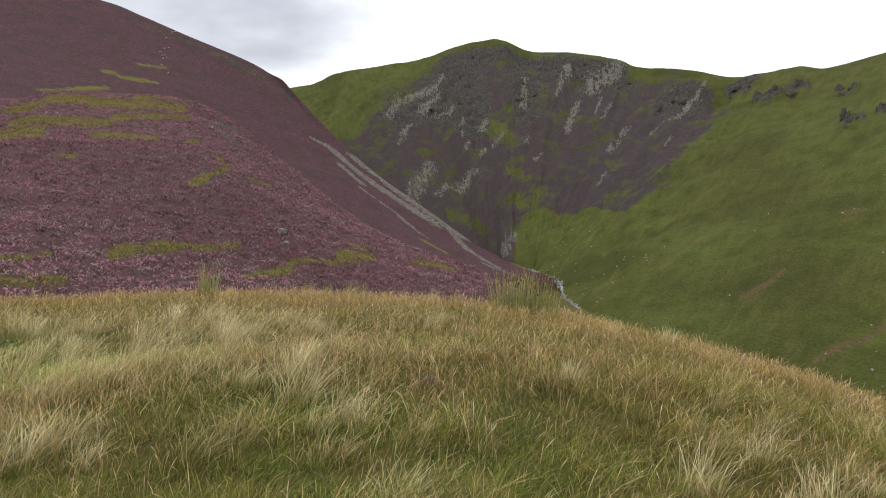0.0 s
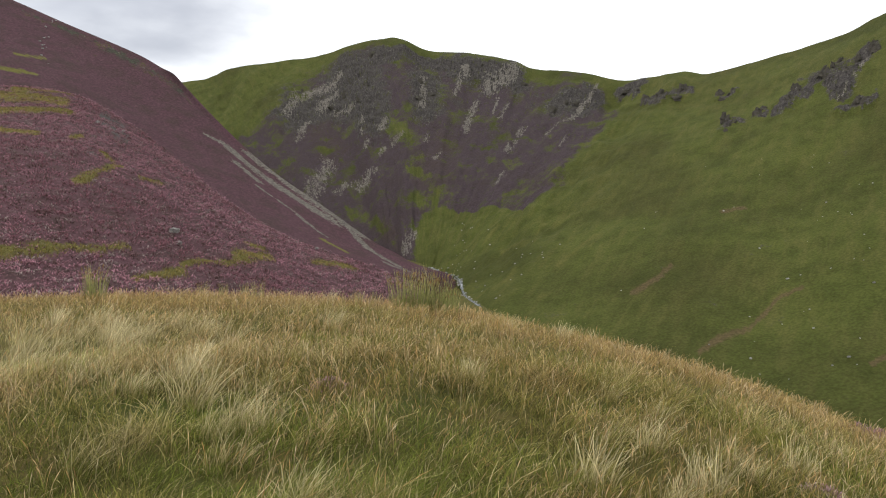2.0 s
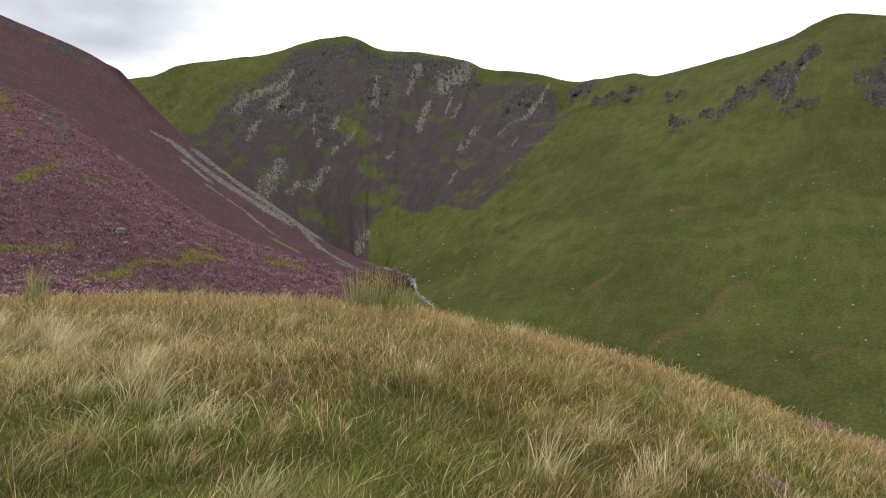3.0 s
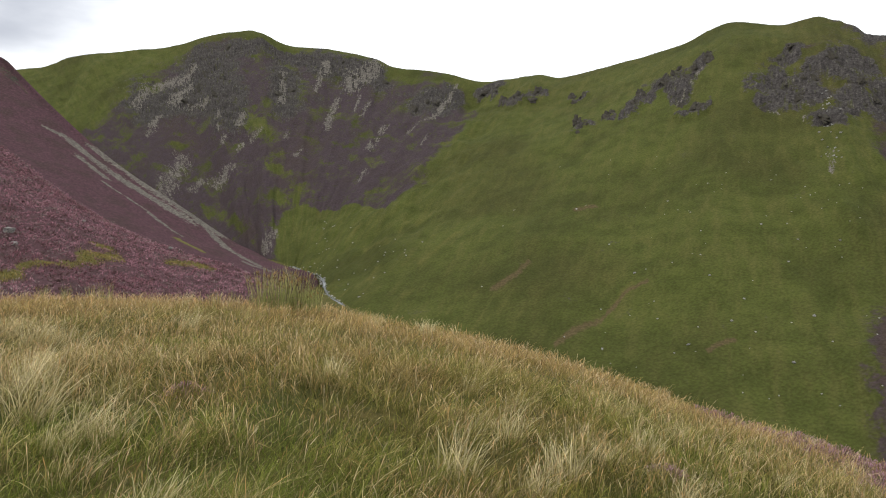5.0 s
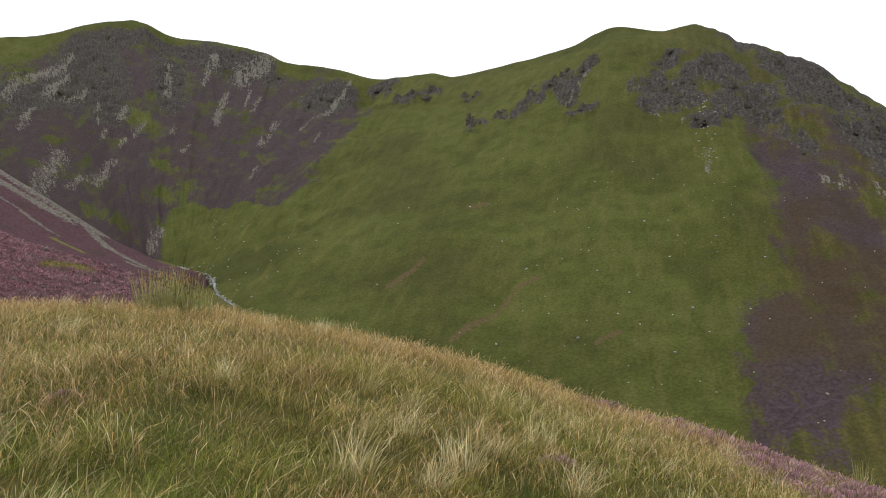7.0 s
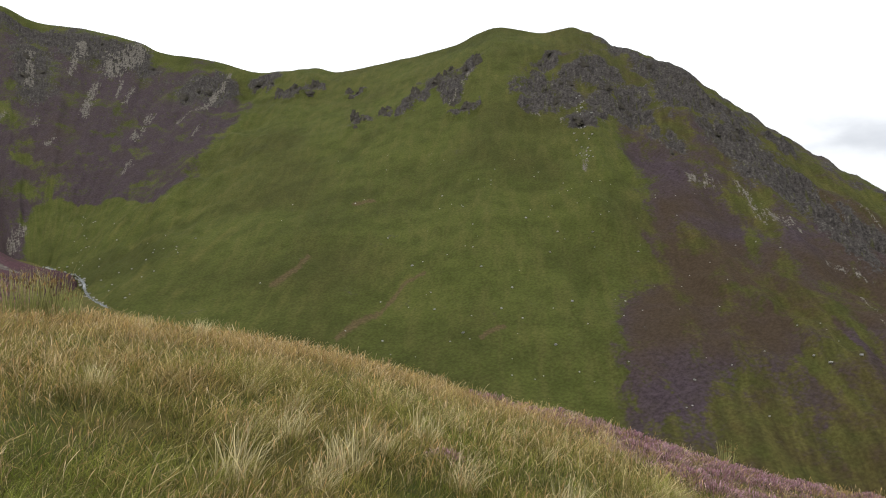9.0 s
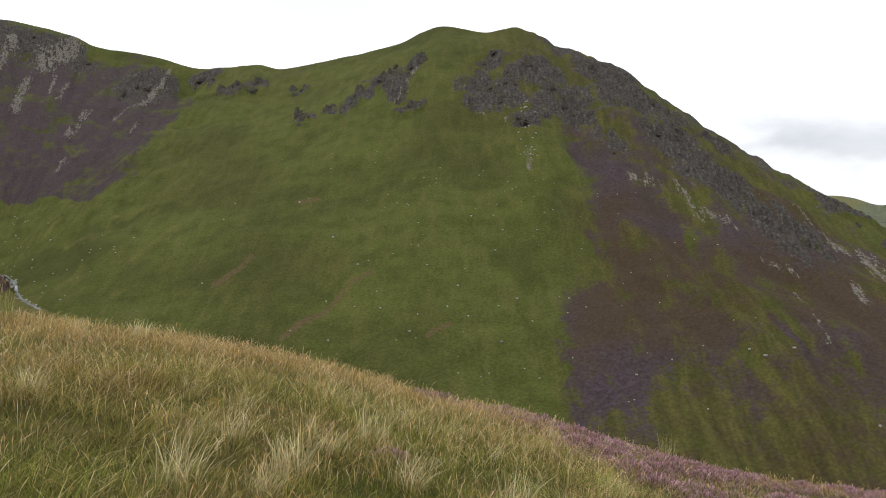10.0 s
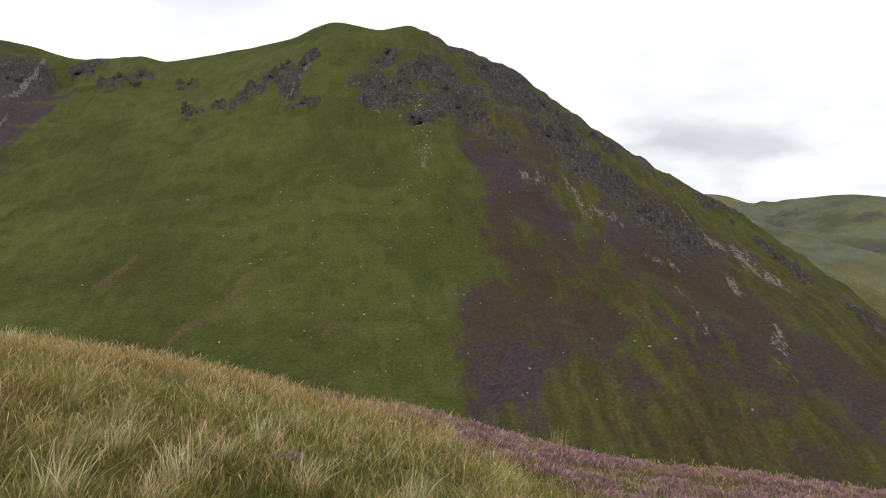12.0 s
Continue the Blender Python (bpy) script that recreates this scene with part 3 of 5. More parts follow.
# ---- ground and hills ----
def grid_mesh(name, pts, uv=None, cover=None, mat=None, wrap=False):
    """A smooth mesh over a grid of points (ns, nv, 3)."""
    ns, nv = pts.shape[:2]
    idx = np.arange(ns * nv).reshape(ns, nv)
    if wrap:
        idx = np.vstack([idx, idx[:1]])
    quads = np.stack([idx[:-1, :-1], idx[1:, :-1], idx[1:, 1:], idx[:-1, 1:]], -1).reshape(-1, 4)
    me = bpy.data.meshes.new(name)
    me.vertices.add(ns * nv)
    me.vertices.foreach_set("co", pts.reshape(-1))
    me.loops.add(quads.size)
    me.loops.foreach_set("vertex_index", quads.reshape(-1))
    me.polygons.add(len(quads))
    me.polygons.foreach_set("loop_start", np.arange(0, quads.size, 4))
    me.polygons.foreach_set("use_smooth", np.ones(len(quads), bool))
    if uv is not None:
        layer = me.uv_layers.new(name="UVMap")
        layer.uv.foreach_set("vector", uv.reshape(-1, 2)[quads.reshape(-1)].reshape(-1))
    if cover is not None:
        cover = np.clip(cover, 0, 1)
        me.attributes.new("cover", "FLOAT_COLOR", "POINT").data.foreach_set("color", cover[..., :4].reshape(-1))
        if cover.shape[-1] > 4:
            for k, kind in enumerate(("bracken", "soil")):
                me.attributes.new(kind, "FLOAT", "POINT").data.foreach_set("value", np.ascontiguousarray(cover[..., 4 + k]).reshape(-1))
    me.update()
    me.validate()
    if mat:
        me.materials.append(mat)
    return me


def hill(name, ridge, toe, ns, nv, sag, relief, cover_of, mat, label, back=(0.5, 0.35), u0=0.0, u1=None):
    """A hill: its slope from ridge to foot, roughened by relief(x, y, u, v), and a plain far side behind the ridge."""
    pts, u, v = slope_sheet(ridge, toe, ns, nv, sag, u0, u1)
    U, V = np.meshgrid(u, v, indexing="ij")
    across = np.cumsum(np.r_[0, np.linalg.norm(np.diff(pts[:, nv // 3], axis=0), axis=1)])
    down = np.linalg.norm(pts[:, -1] - pts[:, 0], axis=1)
    uv = np.stack([np.broadcast_to(across[:, None], U.shape), V * down[:, None]], -1)
    pts[:, :, 2] += relief(pts[:, :, 0], pts[:, :, 1], U, V, uv)
    cover = cover_of(pts, U, V, uv)
    away = pts[:, 0] - pts[:, -1]
    away[:, 2] = 0
    w = np.linspace(1, 0.06, 10)[None, :, None] ** 1.5
    rear = pts[:, :1] + away[:, None] * back[0] * w
    rear[:, :, 2] -= (np.linalg.norm(away, axis=1)[:, None] * back[0] * back[1]) * w[:, :, 0]
    skirt = pts[:, -1:] - away[:, None] * np.array([0.03, 0.07])[None, :, None]
    skirt[:, :, 2] -= np.array([6.0, 30.0]) * min(1.0, np.linalg.norm(away, axis=1).mean() / 200)
    tall = np.concatenate([rear, pts, skirt], 1)
    pad = np.repeat(uv[:, :1], 10, 1)
    pad[:, :, 1] = -w[:, :, 0] * 100
    uv_all = np.concatenate([pad, uv, np.repeat(uv[:, -1:], 2, 1)], 1)
    cover_all = np.concatenate([np.repeat(cover[:, :1], 10, 1), cover, np.repeat(cover[:, -1:], 2, 1)], 1)
    me = grid_mesh(name, tall, uv_all, cover_all, mat)
    ob = tagged(new(name, me), label, "hill", kind="structure")
    return ob, pts, u, v


def capsules(U, V, rows, soft=0.6, ragged=1.0):
    """How far inside any of the rows' strips (u0, v0, u1, v1, half-width across, in ridge rows, half-width in v): 1 inside, fading out."""
    best = np.zeros(U.shape)
    U, V = (U + ragged * (0.16 * fbm(U * 3.1, V * 16, 3, 81) + 0.06 * fbm(U * 14, V * 60, 3, 82)),
        V + ragged * (0.030 * fbm(U * 2.3 + 40, V * 14, 3, 83) + 0.012 * fbm(U * 14, V * 60 + 9, 3, 84)))
    for a, b, c, d, wu, wv in rows:
        x, y, dx, dy = (U - a) / wu, (V - b) / wv, (c - a) / wu, (d - b) / wv
        t = np.clip((x * dx + y * dy) / max(dx * dx + dy * dy, 1e-9), 0, 1)
        best = np.maximum(best, 1 - smooth(1 - soft, 1 + soft, np.hypot(x - t * dx, y - t * dy)))
    return best


# the knoll that the camera stands on: bearing, distance of its brow, slope of the brow's sight line
BROW = [
    (-180, 20, -0.06), (-120, 22, -0.05), (-70, 24, -0.085), (-30, 21, -0.107), (-15, 19, -0.105), (0, 16, -0.112), (10, 14.5, -0.130),
    (20, 13.5, -0.160), (30, 13.5, -0.200), (38, 14.5, -0.239), (44, 15.5, -0.258), (51, 17, -0.288), (59, 20, -0.312), (67, 23, -0.310),
    (76, 25, -0.306), (100, 26, -0.27), (140, 22, -0.14), (180, 20, -0.06),
]
SWARD = 0.27


def knoll(x, y):
    turn, r = np.degrees(np.arctan2(x, y)), np.hypot(x, y)
    keys = np.array([row[0] for row in BROW], float)
    where = np.interp(turn.ravel(), keys, np.arange(len(keys)))
    brow, fall = [a.reshape(turn.shape) for a in spline([row[1:] for row in BROW], where).T]
    h = EYE - SWARD
    k, s = h / brow ** 2, fall + 2 * h / brow
    reach = (s + 0.5) / (2 * k)
    inner = np.minimum(r, reach)
    return s * inner - k * inner ** 2 - 0.5 * (r - inner) + 0.10 * fbm(x * 0.5, y * 0.5, 3, 5) * smooth(1, 4, r) * (1 - smooth(26, 60, r))


def valley(x, y):
    return np.clip(-50.1 - 0.0936 * x + 0.02635 * y - 16 * smooth(70, 170, x), -230, -25) + 1.5 * fbm(x * 0.02, y * 0.02, 3, 8)


def land(x, y):
    return np.maximum(knoll(x, y), valley(x, y))


def make_ground():
    turn = np.radians(np.arange(0, 360, 1.0))
    r = np.r_[0.0005, np.geomspace(0.4, 4600, 200)]
    T, Rr = np.meshgrid(turn, r, indexing="ij")
    X, Y = Rr * np.sin(T) + 0.3, Rr * np.cos(T) - 0.7
    pts = np.stack([X, Y, land(X, Y)], -1)
    me = grid_mesh("ground", pts[:, ::-1], mat=TURF, wrap=True)
    return tagged(new("ground", me), "rough grassy moorland knoll falling into a stream valley", "ground", kind="structure")


make_ground()


def crag_relief(x, y, U, V, uv):
    fade = smooth(0.0, 0.12, V) * (1 - 0.6 * smooth(0.75, 1, V))
    rough = 1 - smooth(13, 16.5, U)
    gully = 1 - np.abs(fbm(uv[..., 0] * 0.016, V * 1.5, 4, 21)) * 2
    rock = fbm(x * 0.03, y * 0.03 + V * 9, 5, 31)
    east = smooth(20, 24, U) * (1 - 0.8 * smooth(26, 29, U))
    fell = 7.0 * fbm(x * 0.008, y * 0.008, 3, 41) + 1.6 * rock + 2.4 * fbm(uv[..., 0] * 0.03, V * 3, 4, 43)
    face = capsules(U, V, FELL_CRAG + FELL_CRAG_EAST + FELL_CRAG_HIGH, 0.9) * smooth(0.0, 0.05, V)
    ledge = 5.0 * (1 - 3 * np.abs(fbm(uv[..., 0] * 0.035, uv[..., 1] * 0.05, 4, 35))) + 4.0 * fbm(uv[..., 0] * 0.12, uv[..., 1] * 0.16, 3, 36)
    rim = 1.1 * fbm(uv[..., 0] * 0.06, V * 20, 3, 3) * (0.5 + 0.5 * (rough + east))
    knobs = 2.6 * fbm(uv[..., 0] * 0.11, V * 14, 4, 4) * smooth(21, 23, U) * (1 - smooth(0.2, 0.5, V))
    return fade * (rough * (6 * gully + 10 * rock - 4) + (1 - rough) * fell + east * (7 * rock + 4 * gully - 2)) + rim + knobs + 0.8 * face * ledge


EAST_EDGE = (22.3, 22.5, 23.1, 23.0, 22.8, 23.1, 22.2, 21.9, 22.0)


def crag_cover(pts, U, V, uv):
    """Grass, heather, crag, scree and bracken over the fell: a dark bowl in the west, a plain green flank, a mixed moor in the east."""
    c = np.zeros((*U.shape, 6))
    wander = 0.55 * fbm(U * 2.2, V * 14, 5, 86) + 0.9 * fbm(U * 0.9, V * 6, 3, 87)
    left = np.interp(V, [0.0, 0.11, 0.22, 0.35, 0.44, 0.5], [4.6, 4.2, 3.8, 3.3, 2.1, 1.0])
    right = np.interp(V, [0.0, 0.16, 0.34, 0.54, 0.66, 0.72, 0.755, 0.79, 0.84, 0.95, 1.0], [12.2, 13.5, 13.75, 13.6, 13.2, 12.7, 10.2, 8.8, 7.9, 7.1, 7.0])
    bowl = smooth(-0.6, 0.7, U - left + wander) * smooth(-0.3, 0.3, right - U + 0.7 * wander) * smooth(0.01, 0.10, V + 0.08 * wander)
    crag = capsules(U, V, FELL_CRAG + FELL_CRAG_EAST + FELL_CRAG_HIGH, 0.9, 1.4)
    west = 1 - smooth(12, 14.5, U)
    green = capsules(U, V, FELL_GREEN + FELL_GREEN_EAST, 0.9)
    thin = smooth(0.08, 0.35, fbm(uv[..., 0] * 0.03, uv[..., 1] * 0.035, 4, 88))
    heath = 0.74 * bowl + 0.12 * bowl * (1 - V) - 0.24 * bowl * thin

    edge = np.interp(V, [0.2, 0.4, 0.5, 0.57, 0.63, 0.72, 0.82, 0.9, 1.0], EAST_EDGE) + 0.5 * fbm(U * 2, V * 14, 4, 85)
    moor = smooth(-0.35, 0.45, U - edge) * smooth(0.2, 0.32, V)
    ling = capsules(U, V, FELL_HEATHER_EAST, 0.95, 1.6)
    heath += moor * (0.40 + 0.50 * fbm(uv[..., 0] * 0.07, uv[..., 1] * 0.014, 4, 96) + 0.30 * fbm(uv[..., 0] * 0.02, uv[..., 1] * 0.02, 3, 98))
    heath += 0.55 * ling * (1 - 0.25 * thin)
    high = smooth(20.3, 21.4, U + 0.7 * fbm(U * 1.5, V * 9, 3, 89)) * (1 - smooth(0.26, 0.46, V)) * (1 - 0.5 * smooth(27, 30, U))
    heath += high * (0.16 + 0.5 * fbm(uv[..., 0] * 0.03, uv[..., 1] * 0.04, 4, 99))
    rim = smooth(21.9, 22.9, U) * (1 - smooth(28.5, 29.5, U)) * (1 - smooth(0.05, 0.15, V + 0.06 * fbm(U * 3, V * 10, 3, 97)))
    heath += 0.34 * rim
    c[..., 0] = heath + 0.25 * crag * (1 - bowl) - 0.34 * green
    c[..., 1] = (0.72 + 0.10 * (1 - west)) * crag + 0.27 * bowl * (1 - 0.8 * smooth(0.30, 0.60, V)) + 0.16 * high + 0.05 * moor + 0.25 * rim
    c[..., 2] = 0.52 * capsules(U, V, FELL_SCREE + FELL_SCREE_HIGH + FELL_SCREE_EAST, 0.95, 0.6) + 0.08 * crag * west + 0.02 * bowl
    c[..., 3] = 0.20 * capsules(U, V, FELL_DRY, 0.95, 0.6) + 0.30 * capsules(U, V, FELL_STREAKS, 0.95, 0.5)
    c[..., 5] = capsules(U, V, FELL_PATHS, 0.9, 0.3)
    c[..., 4] = np.maximum(0.9 * moor, 0.45 * high) * (1 - 0.45 * green) + 0.25 * smooth(0.0, 0.4, fbm(uv[..., 0] * 0.01, uv[..., 1] * 0.012, 3, 100))
    return c


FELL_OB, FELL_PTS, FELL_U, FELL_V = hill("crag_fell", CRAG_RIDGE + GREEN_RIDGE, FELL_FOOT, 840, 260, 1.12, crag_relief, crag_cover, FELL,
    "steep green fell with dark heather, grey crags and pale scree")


def heather_relief(x, y, U, V, uv):
    return smooth(0, 0.15, V) * (4 * fbm(x * 0.006, y * 0.006, 3, 51) + 1.0 * fbm(x * 0.04, y * 0.04, 4, 52)) * (1 - smooth(8.6, 9.6, U)) + 3.8 * np.exp(-((V - 0.62) / 0.17) ** 2) * smooth(8.6, 9.8, U)


def heather_cover(pts, U, V, uv):
    c = np.zeros((*U.shape, 4))
    c[..., 0] = 1
    crest = capsules(U, V, [(a, b, p, q, 2.5 * wu, 2.5 * wv) for a, b, p, q, wu, wv in HEATHER_GREEN], 0.95, 0.5)
    c[..., 0] -= 0.25 * crest
    c[..., 1] = 0.50 * crest
    c[..., 2] = 0.8 * capsules(U, V, HEATHER_SCREE, 0.95, 0.3)
    c[..., 3] = 0.50 * capsules(U, V, HEATHER_DRY, 0.8, 0.3)
    c[..., 0] -= capsules(U, V, HEATHER_DRY, 0.8, 0.3)
    return c


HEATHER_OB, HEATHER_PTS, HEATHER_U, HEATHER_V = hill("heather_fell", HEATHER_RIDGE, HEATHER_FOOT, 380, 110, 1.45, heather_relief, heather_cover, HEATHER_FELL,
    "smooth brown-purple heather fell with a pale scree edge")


def spur_relief(x, y, U, V, uv):
    return smooth(0, 0.1, V) * (1.6 * fbm(x * 0.025, y * 0.025, 4, 61) * (1 - 0.5 * V) + 0.35 * fbm(x * 0.35, y * 0.35, 3, 62))


def spur_cover(pts, U, V, uv):
    c = np.zeros((*U.shape, 4))
    bare = capsules(U, V, SPUR_GRASS + SPUR_GRASS_LOW, 0.7, 0.25)
    c[..., 0] = 1 - 0.8 * bare
    c[..., 3] = 0.52 * bare
    c[..., 1] = capsules(U, V, SPUR_ROCK, 0.6)
    return c


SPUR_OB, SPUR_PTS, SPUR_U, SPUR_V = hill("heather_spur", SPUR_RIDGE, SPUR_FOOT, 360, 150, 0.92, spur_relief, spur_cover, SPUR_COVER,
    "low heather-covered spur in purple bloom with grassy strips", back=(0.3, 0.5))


def far_relief(x, y, U, V, uv):
    return smooth(0, 0.1, V) * (42 * fbm(x * 0.0035, y * 0.003, 5, 71) - 6) + 3 * fbm(x * 0.01, y * 0.01, 3, 72)


def far_cover(pts, U, V, uv):
    c = np.zeros((*U.shape, 4))
    c[..., 0] = smooth(0.15, 0.45, fbm(pts[..., 0] * 0.006, pts[..., 1] * 0.006, 4, 73))
    c[..., 3] = 0.42 * smooth(-0.1, 0.4, fbm(pts[..., 0] * 0.004, pts[..., 1] * 0.008, 4, 74))
    return c


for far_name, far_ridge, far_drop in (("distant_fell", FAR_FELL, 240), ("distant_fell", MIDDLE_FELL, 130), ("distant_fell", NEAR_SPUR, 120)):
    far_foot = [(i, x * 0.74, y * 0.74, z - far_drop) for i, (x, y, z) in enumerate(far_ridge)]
    hill(far_name, far_ridge, far_foot, 160, 44, 1.2, far_relief, far_cover, HAZED_COVER, "distant green fell under cloud, haze put into its pale colours")

# ---- plants ----
WIND = np.array([0.85, 0.35])


def blade_mesh(name, base, height, lean, width, low, tip, mat, head=None, rows=4, rng=None, lift=None):
    """One mesh of many blades: each a narrow curved ribbon from base, leaning by lean (x, y, in parts of its height), its colour
    running from low to tip. head: 1 for a flower stalk, thin below and wide near its top."""
    n = len(base)
    head = np.zeros(n) if head is None else head
    t = np.array([0, 0.70, 0.86, 1.0]) if head.all() and rows == 4 else np.linspace(0, 1, rows)
    turn = rng.uniform(0, np.pi, n)
    side = np.stack([np.cos(turn), np.sin(turn), np.zeros(n)], 1)
    bow = np.linalg.norm(lean, axis=1)
    co = np.zeros((n, 2 * rows - 1, 3))
    col = np.ones((n, 2 * rows - 1, 4))
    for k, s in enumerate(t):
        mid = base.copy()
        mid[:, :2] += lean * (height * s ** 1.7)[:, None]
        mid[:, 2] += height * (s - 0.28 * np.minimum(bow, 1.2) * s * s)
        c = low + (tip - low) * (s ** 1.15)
        if k == rows - 1:
            co[:, 2 * k], col[:, 2 * k, :3] = mid, c
        else:
            plain = 1 - 0.75 * s ** 2
            w = width * ((1 - head) * plain + head * (0.4 if s < 0.6 else 0.55 if s < 0.8 and rows == 4 and head.all() else 1.25)) * 0.5
            co[:, 2 * k], co[:, 2 * k + 1] = mid - side * w[:, None], mid + side * w[:, None]
            col[:, 2 * k, :3] = col[:, 2 * k + 1, :3] = c
    per = 2 * rows - 1
    faces, starts = [], []
    for k in range(rows - 2):
        starts.append(len(faces))
        faces += [2 * k, 2 * k + 1, 2 * k + 3, 2 * k + 2]
    starts.append(len(faces))
    faces += [2 * rows - 4, 2 * rows - 3, 2 * rows - 2]
    loops = (np.arange(n)[:, None] * per + np.array(faces)[None]).reshape(-1)
    begin = (np.arange(n)[:, None] * len(faces) + np.array(starts)[None]).reshape(-1)
    me = bpy.data.meshes.new(name)
    me.vertices.add(n * per)
    me.vertices.foreach_set("co", co.reshape(-1))
    me.loops.add(len(loops))
    me.loops.foreach_set("vertex_index", loops)
    me.polygons.add(len(begin))
    me.polygons.foreach_set("loop_start", begin)
    me.polygons.foreach_set("use_smooth", np.ones(len(begin), bool))
    me.attributes.new("blade", "FLOAT_COLOR", "POINT").data.foreach_set("color", col.reshape(-1))
    me.update()
    me.materials.append(mat)
    return me


# blade bases: greener than the tips, and darkened with the shade between blades
GREEN_SHADED_LOW, GREEN_TIP = np.array([0.040, 0.052, 0.010]), np.array([0.240, 0.280, 0.048])
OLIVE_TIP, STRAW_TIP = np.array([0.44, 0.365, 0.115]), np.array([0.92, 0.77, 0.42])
STRAW_SHADED_LOW, RUSSET = np.array([0.25, 0.19, 0.075]), np.array([0.48, 0.275, 0.11])
LING, LING_PALE, LING_LOW = np.array([0.36, 0.155, 0.215]), np.array([0.70, 0.46, 0.54]), np.array([0.13, 0.085, 0.06])


def brow_distance(x, y):
    keys = np.array([row[0] for row in BROW], float)
    return np.interp(np.degrees(np.arctan2(x, y)), keys, [row[1] for row in BROW])


def heather_bed(x, y):
    """1 where heather takes over on the knoll's falling flank."""
    edge = (x - 6.4) * 0.80 - (y - 5.2) * 0.26 + 1.0 * fbm(x * 0.35, y * 0.35, 3, 91) - 0.15 * np.maximum(0, 7 - y)
    return smooth(-0.3, 0.9, edge) * smooth(6, 8, np.hypot(x, y)) * smooth(-4, 2, y)


def short_turf(x, y):
    """1 in the grazed hollow with short bright grass."""
    return 1 - smooth(0.5, 1.3, np.hypot((x + 4.9) / 2.2, (y - 7.8) / 1.7) + 0.4 * fbm(x, y, 2, 95))


def make_grass(name, n, per, near, far_r, rows, seed, label, around=False, stalks=False):
    """Moor grass in small fanned clumps, log-spaced from near to far_r; with stalks, its flowering stems alone."""
    rng = np.random.RandomState(seed)
    wide = rng.rand(n) < (0.25 if around else 0.95)
    turn = np.where(wide, rng.uniform(-39, 85, n), rng.uniform(-180, 180, n))
    r = near * (far_r / near) ** rng.rand(n)
    x, y = r * np.sin(np.radians(turn)), r * np.cos(np.radians(turn))
    bed, short = heather_bed(x, y), short_turf(x, y)
    keep = (rng.rand(n) > 0.74 * bed) & (r < brow_distance(x, y) + 3)
    if stalks:
        keep &= (rng.rand(n) > 0.9 * short) & (rng.rand(n) < 0.35 + 1.1 * fbm(x * 0.8, y * 0.8, 3, 18) + 0.5 * smooth(5, 9, r))
    if around:
        keep &= (r < 2.4) | (turn < -38) | (turn > 84)
    x, y, r, bed, short = x[keep], y[keep], r[keep], bed[keep], short[keep]
    n = len(x)
    far = smooth(0.45, 0.95, r / brow_distance(x, y))
    patch = 1.7 * fbm(x * 1.7, y * 1.7, 4, 12)
    bleached = 0.62 * np.exp(-((x + 3.0) / 2.4) ** 2 - ((y - 8.8) / 2.6) ** 2) + 0.3 * np.exp(-((x + 2.5) / 0.8) ** 2 - ((y - 4.7) / 0.7) ** 2)
    dry = 0.20 + 0.55 * patch + 0.34 * far + bleached - 0.08 * smooth(0, 3, x) + 0.15 * bed - 0.22 * (1 - smooth(4, 7, r)) - 0.4 * short
    dry = np.clip(dry + rng.normal(0, 0.27, n), 0, 1)
    tall = np.clip(0.165 + 0.09 * patch + 0.03 * far + rng.normal(0, 0.05, n), 0.06, 0.33) * (1 - 0.3 * short)
    tone = np.clip(1 + 0.5 * fbm(x * 3.1, y * 3.1, 3, 13) + rng.normal(0, 0.22, n), 0.5, 1.7)
    flow = fbm(x * 0.5, y * 0.5, 3, 14)
    tilt = WIND[None] * (0.22 + 0.8 * flow + 0.5 * short)[:, None] + rng.normal(0, 0.48, (n, 2))

    def spread(a):
        return np.repeat(a, per, axis=0)
    m = n * per
    fan = rng.normal(0, 1, (m, 2))
    X, Y = (spread(np.stack([x, y], 1)) + fan * spread(0.030 + 0.006 * r)[:, None]).T
    base = np.stack([X, Y, knoll(X, Y) - 0.02], 1)
    D = np.clip(spread(dry) + rng.normal(0, 0.18, m), 0, 1)
    D = np.where(rng.rand(m) < spread(0.08 * (1 - short)), 1.0, D)
    H = spread(tall) * rng.uniform(0.45, 1.2, m)
    lean = spread(tilt) * rng.uniform(0.3, 1.5, m)[:, None] + 0.22 * fan + rng.normal(0, 0.36, (m, 2))
    W = (0.0014 + 0.00040 * spread(r)) * rng.uniform(0.6, 1.4, m)
    d1, d2 = smooth(0.2, 0.55, D)[:, None], (smooth(0.55, 0.95, D) * (1 - 0.45 * spread(far * (1 - np.clip(2 * bleached, 0, 1)))))[:, None]
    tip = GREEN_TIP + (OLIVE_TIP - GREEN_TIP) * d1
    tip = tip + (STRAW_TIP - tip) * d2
    low = GREEN_SHADED_LOW + (STRAW_SHADED_LOW - GREEN_SHADED_LOW) * smooth(0.4, 1.0, D)[:, None]
    red = np.clip(0.2 + 1.2 * spread(fbm(x * 0.7, y * 0.7, 3, 17)) + 0.95 * spread(far), 0, 1) * rng.uniform(0.1, 1, m) * (1 - spread(short))
    tip = tip + (RUSSET - tip) * red[:, None]
    tip = tip + (np.array([0.60, 0.60, 0.24]) - tip) * (0.9 * spread(short))[:, None]
    low = low + (np.array([0.29, 0.20, 0.085]) - low) * (0.6 * spread(far))[:, None]
    low = low + (np.array([0.30, 0.33, 0.10]) - low) * (0.9 * spread(short))[:, None]
    tip, low = tip * spread(tone)[:, None], low * spread(tone)[:, None]
    head = np.zeros(m)
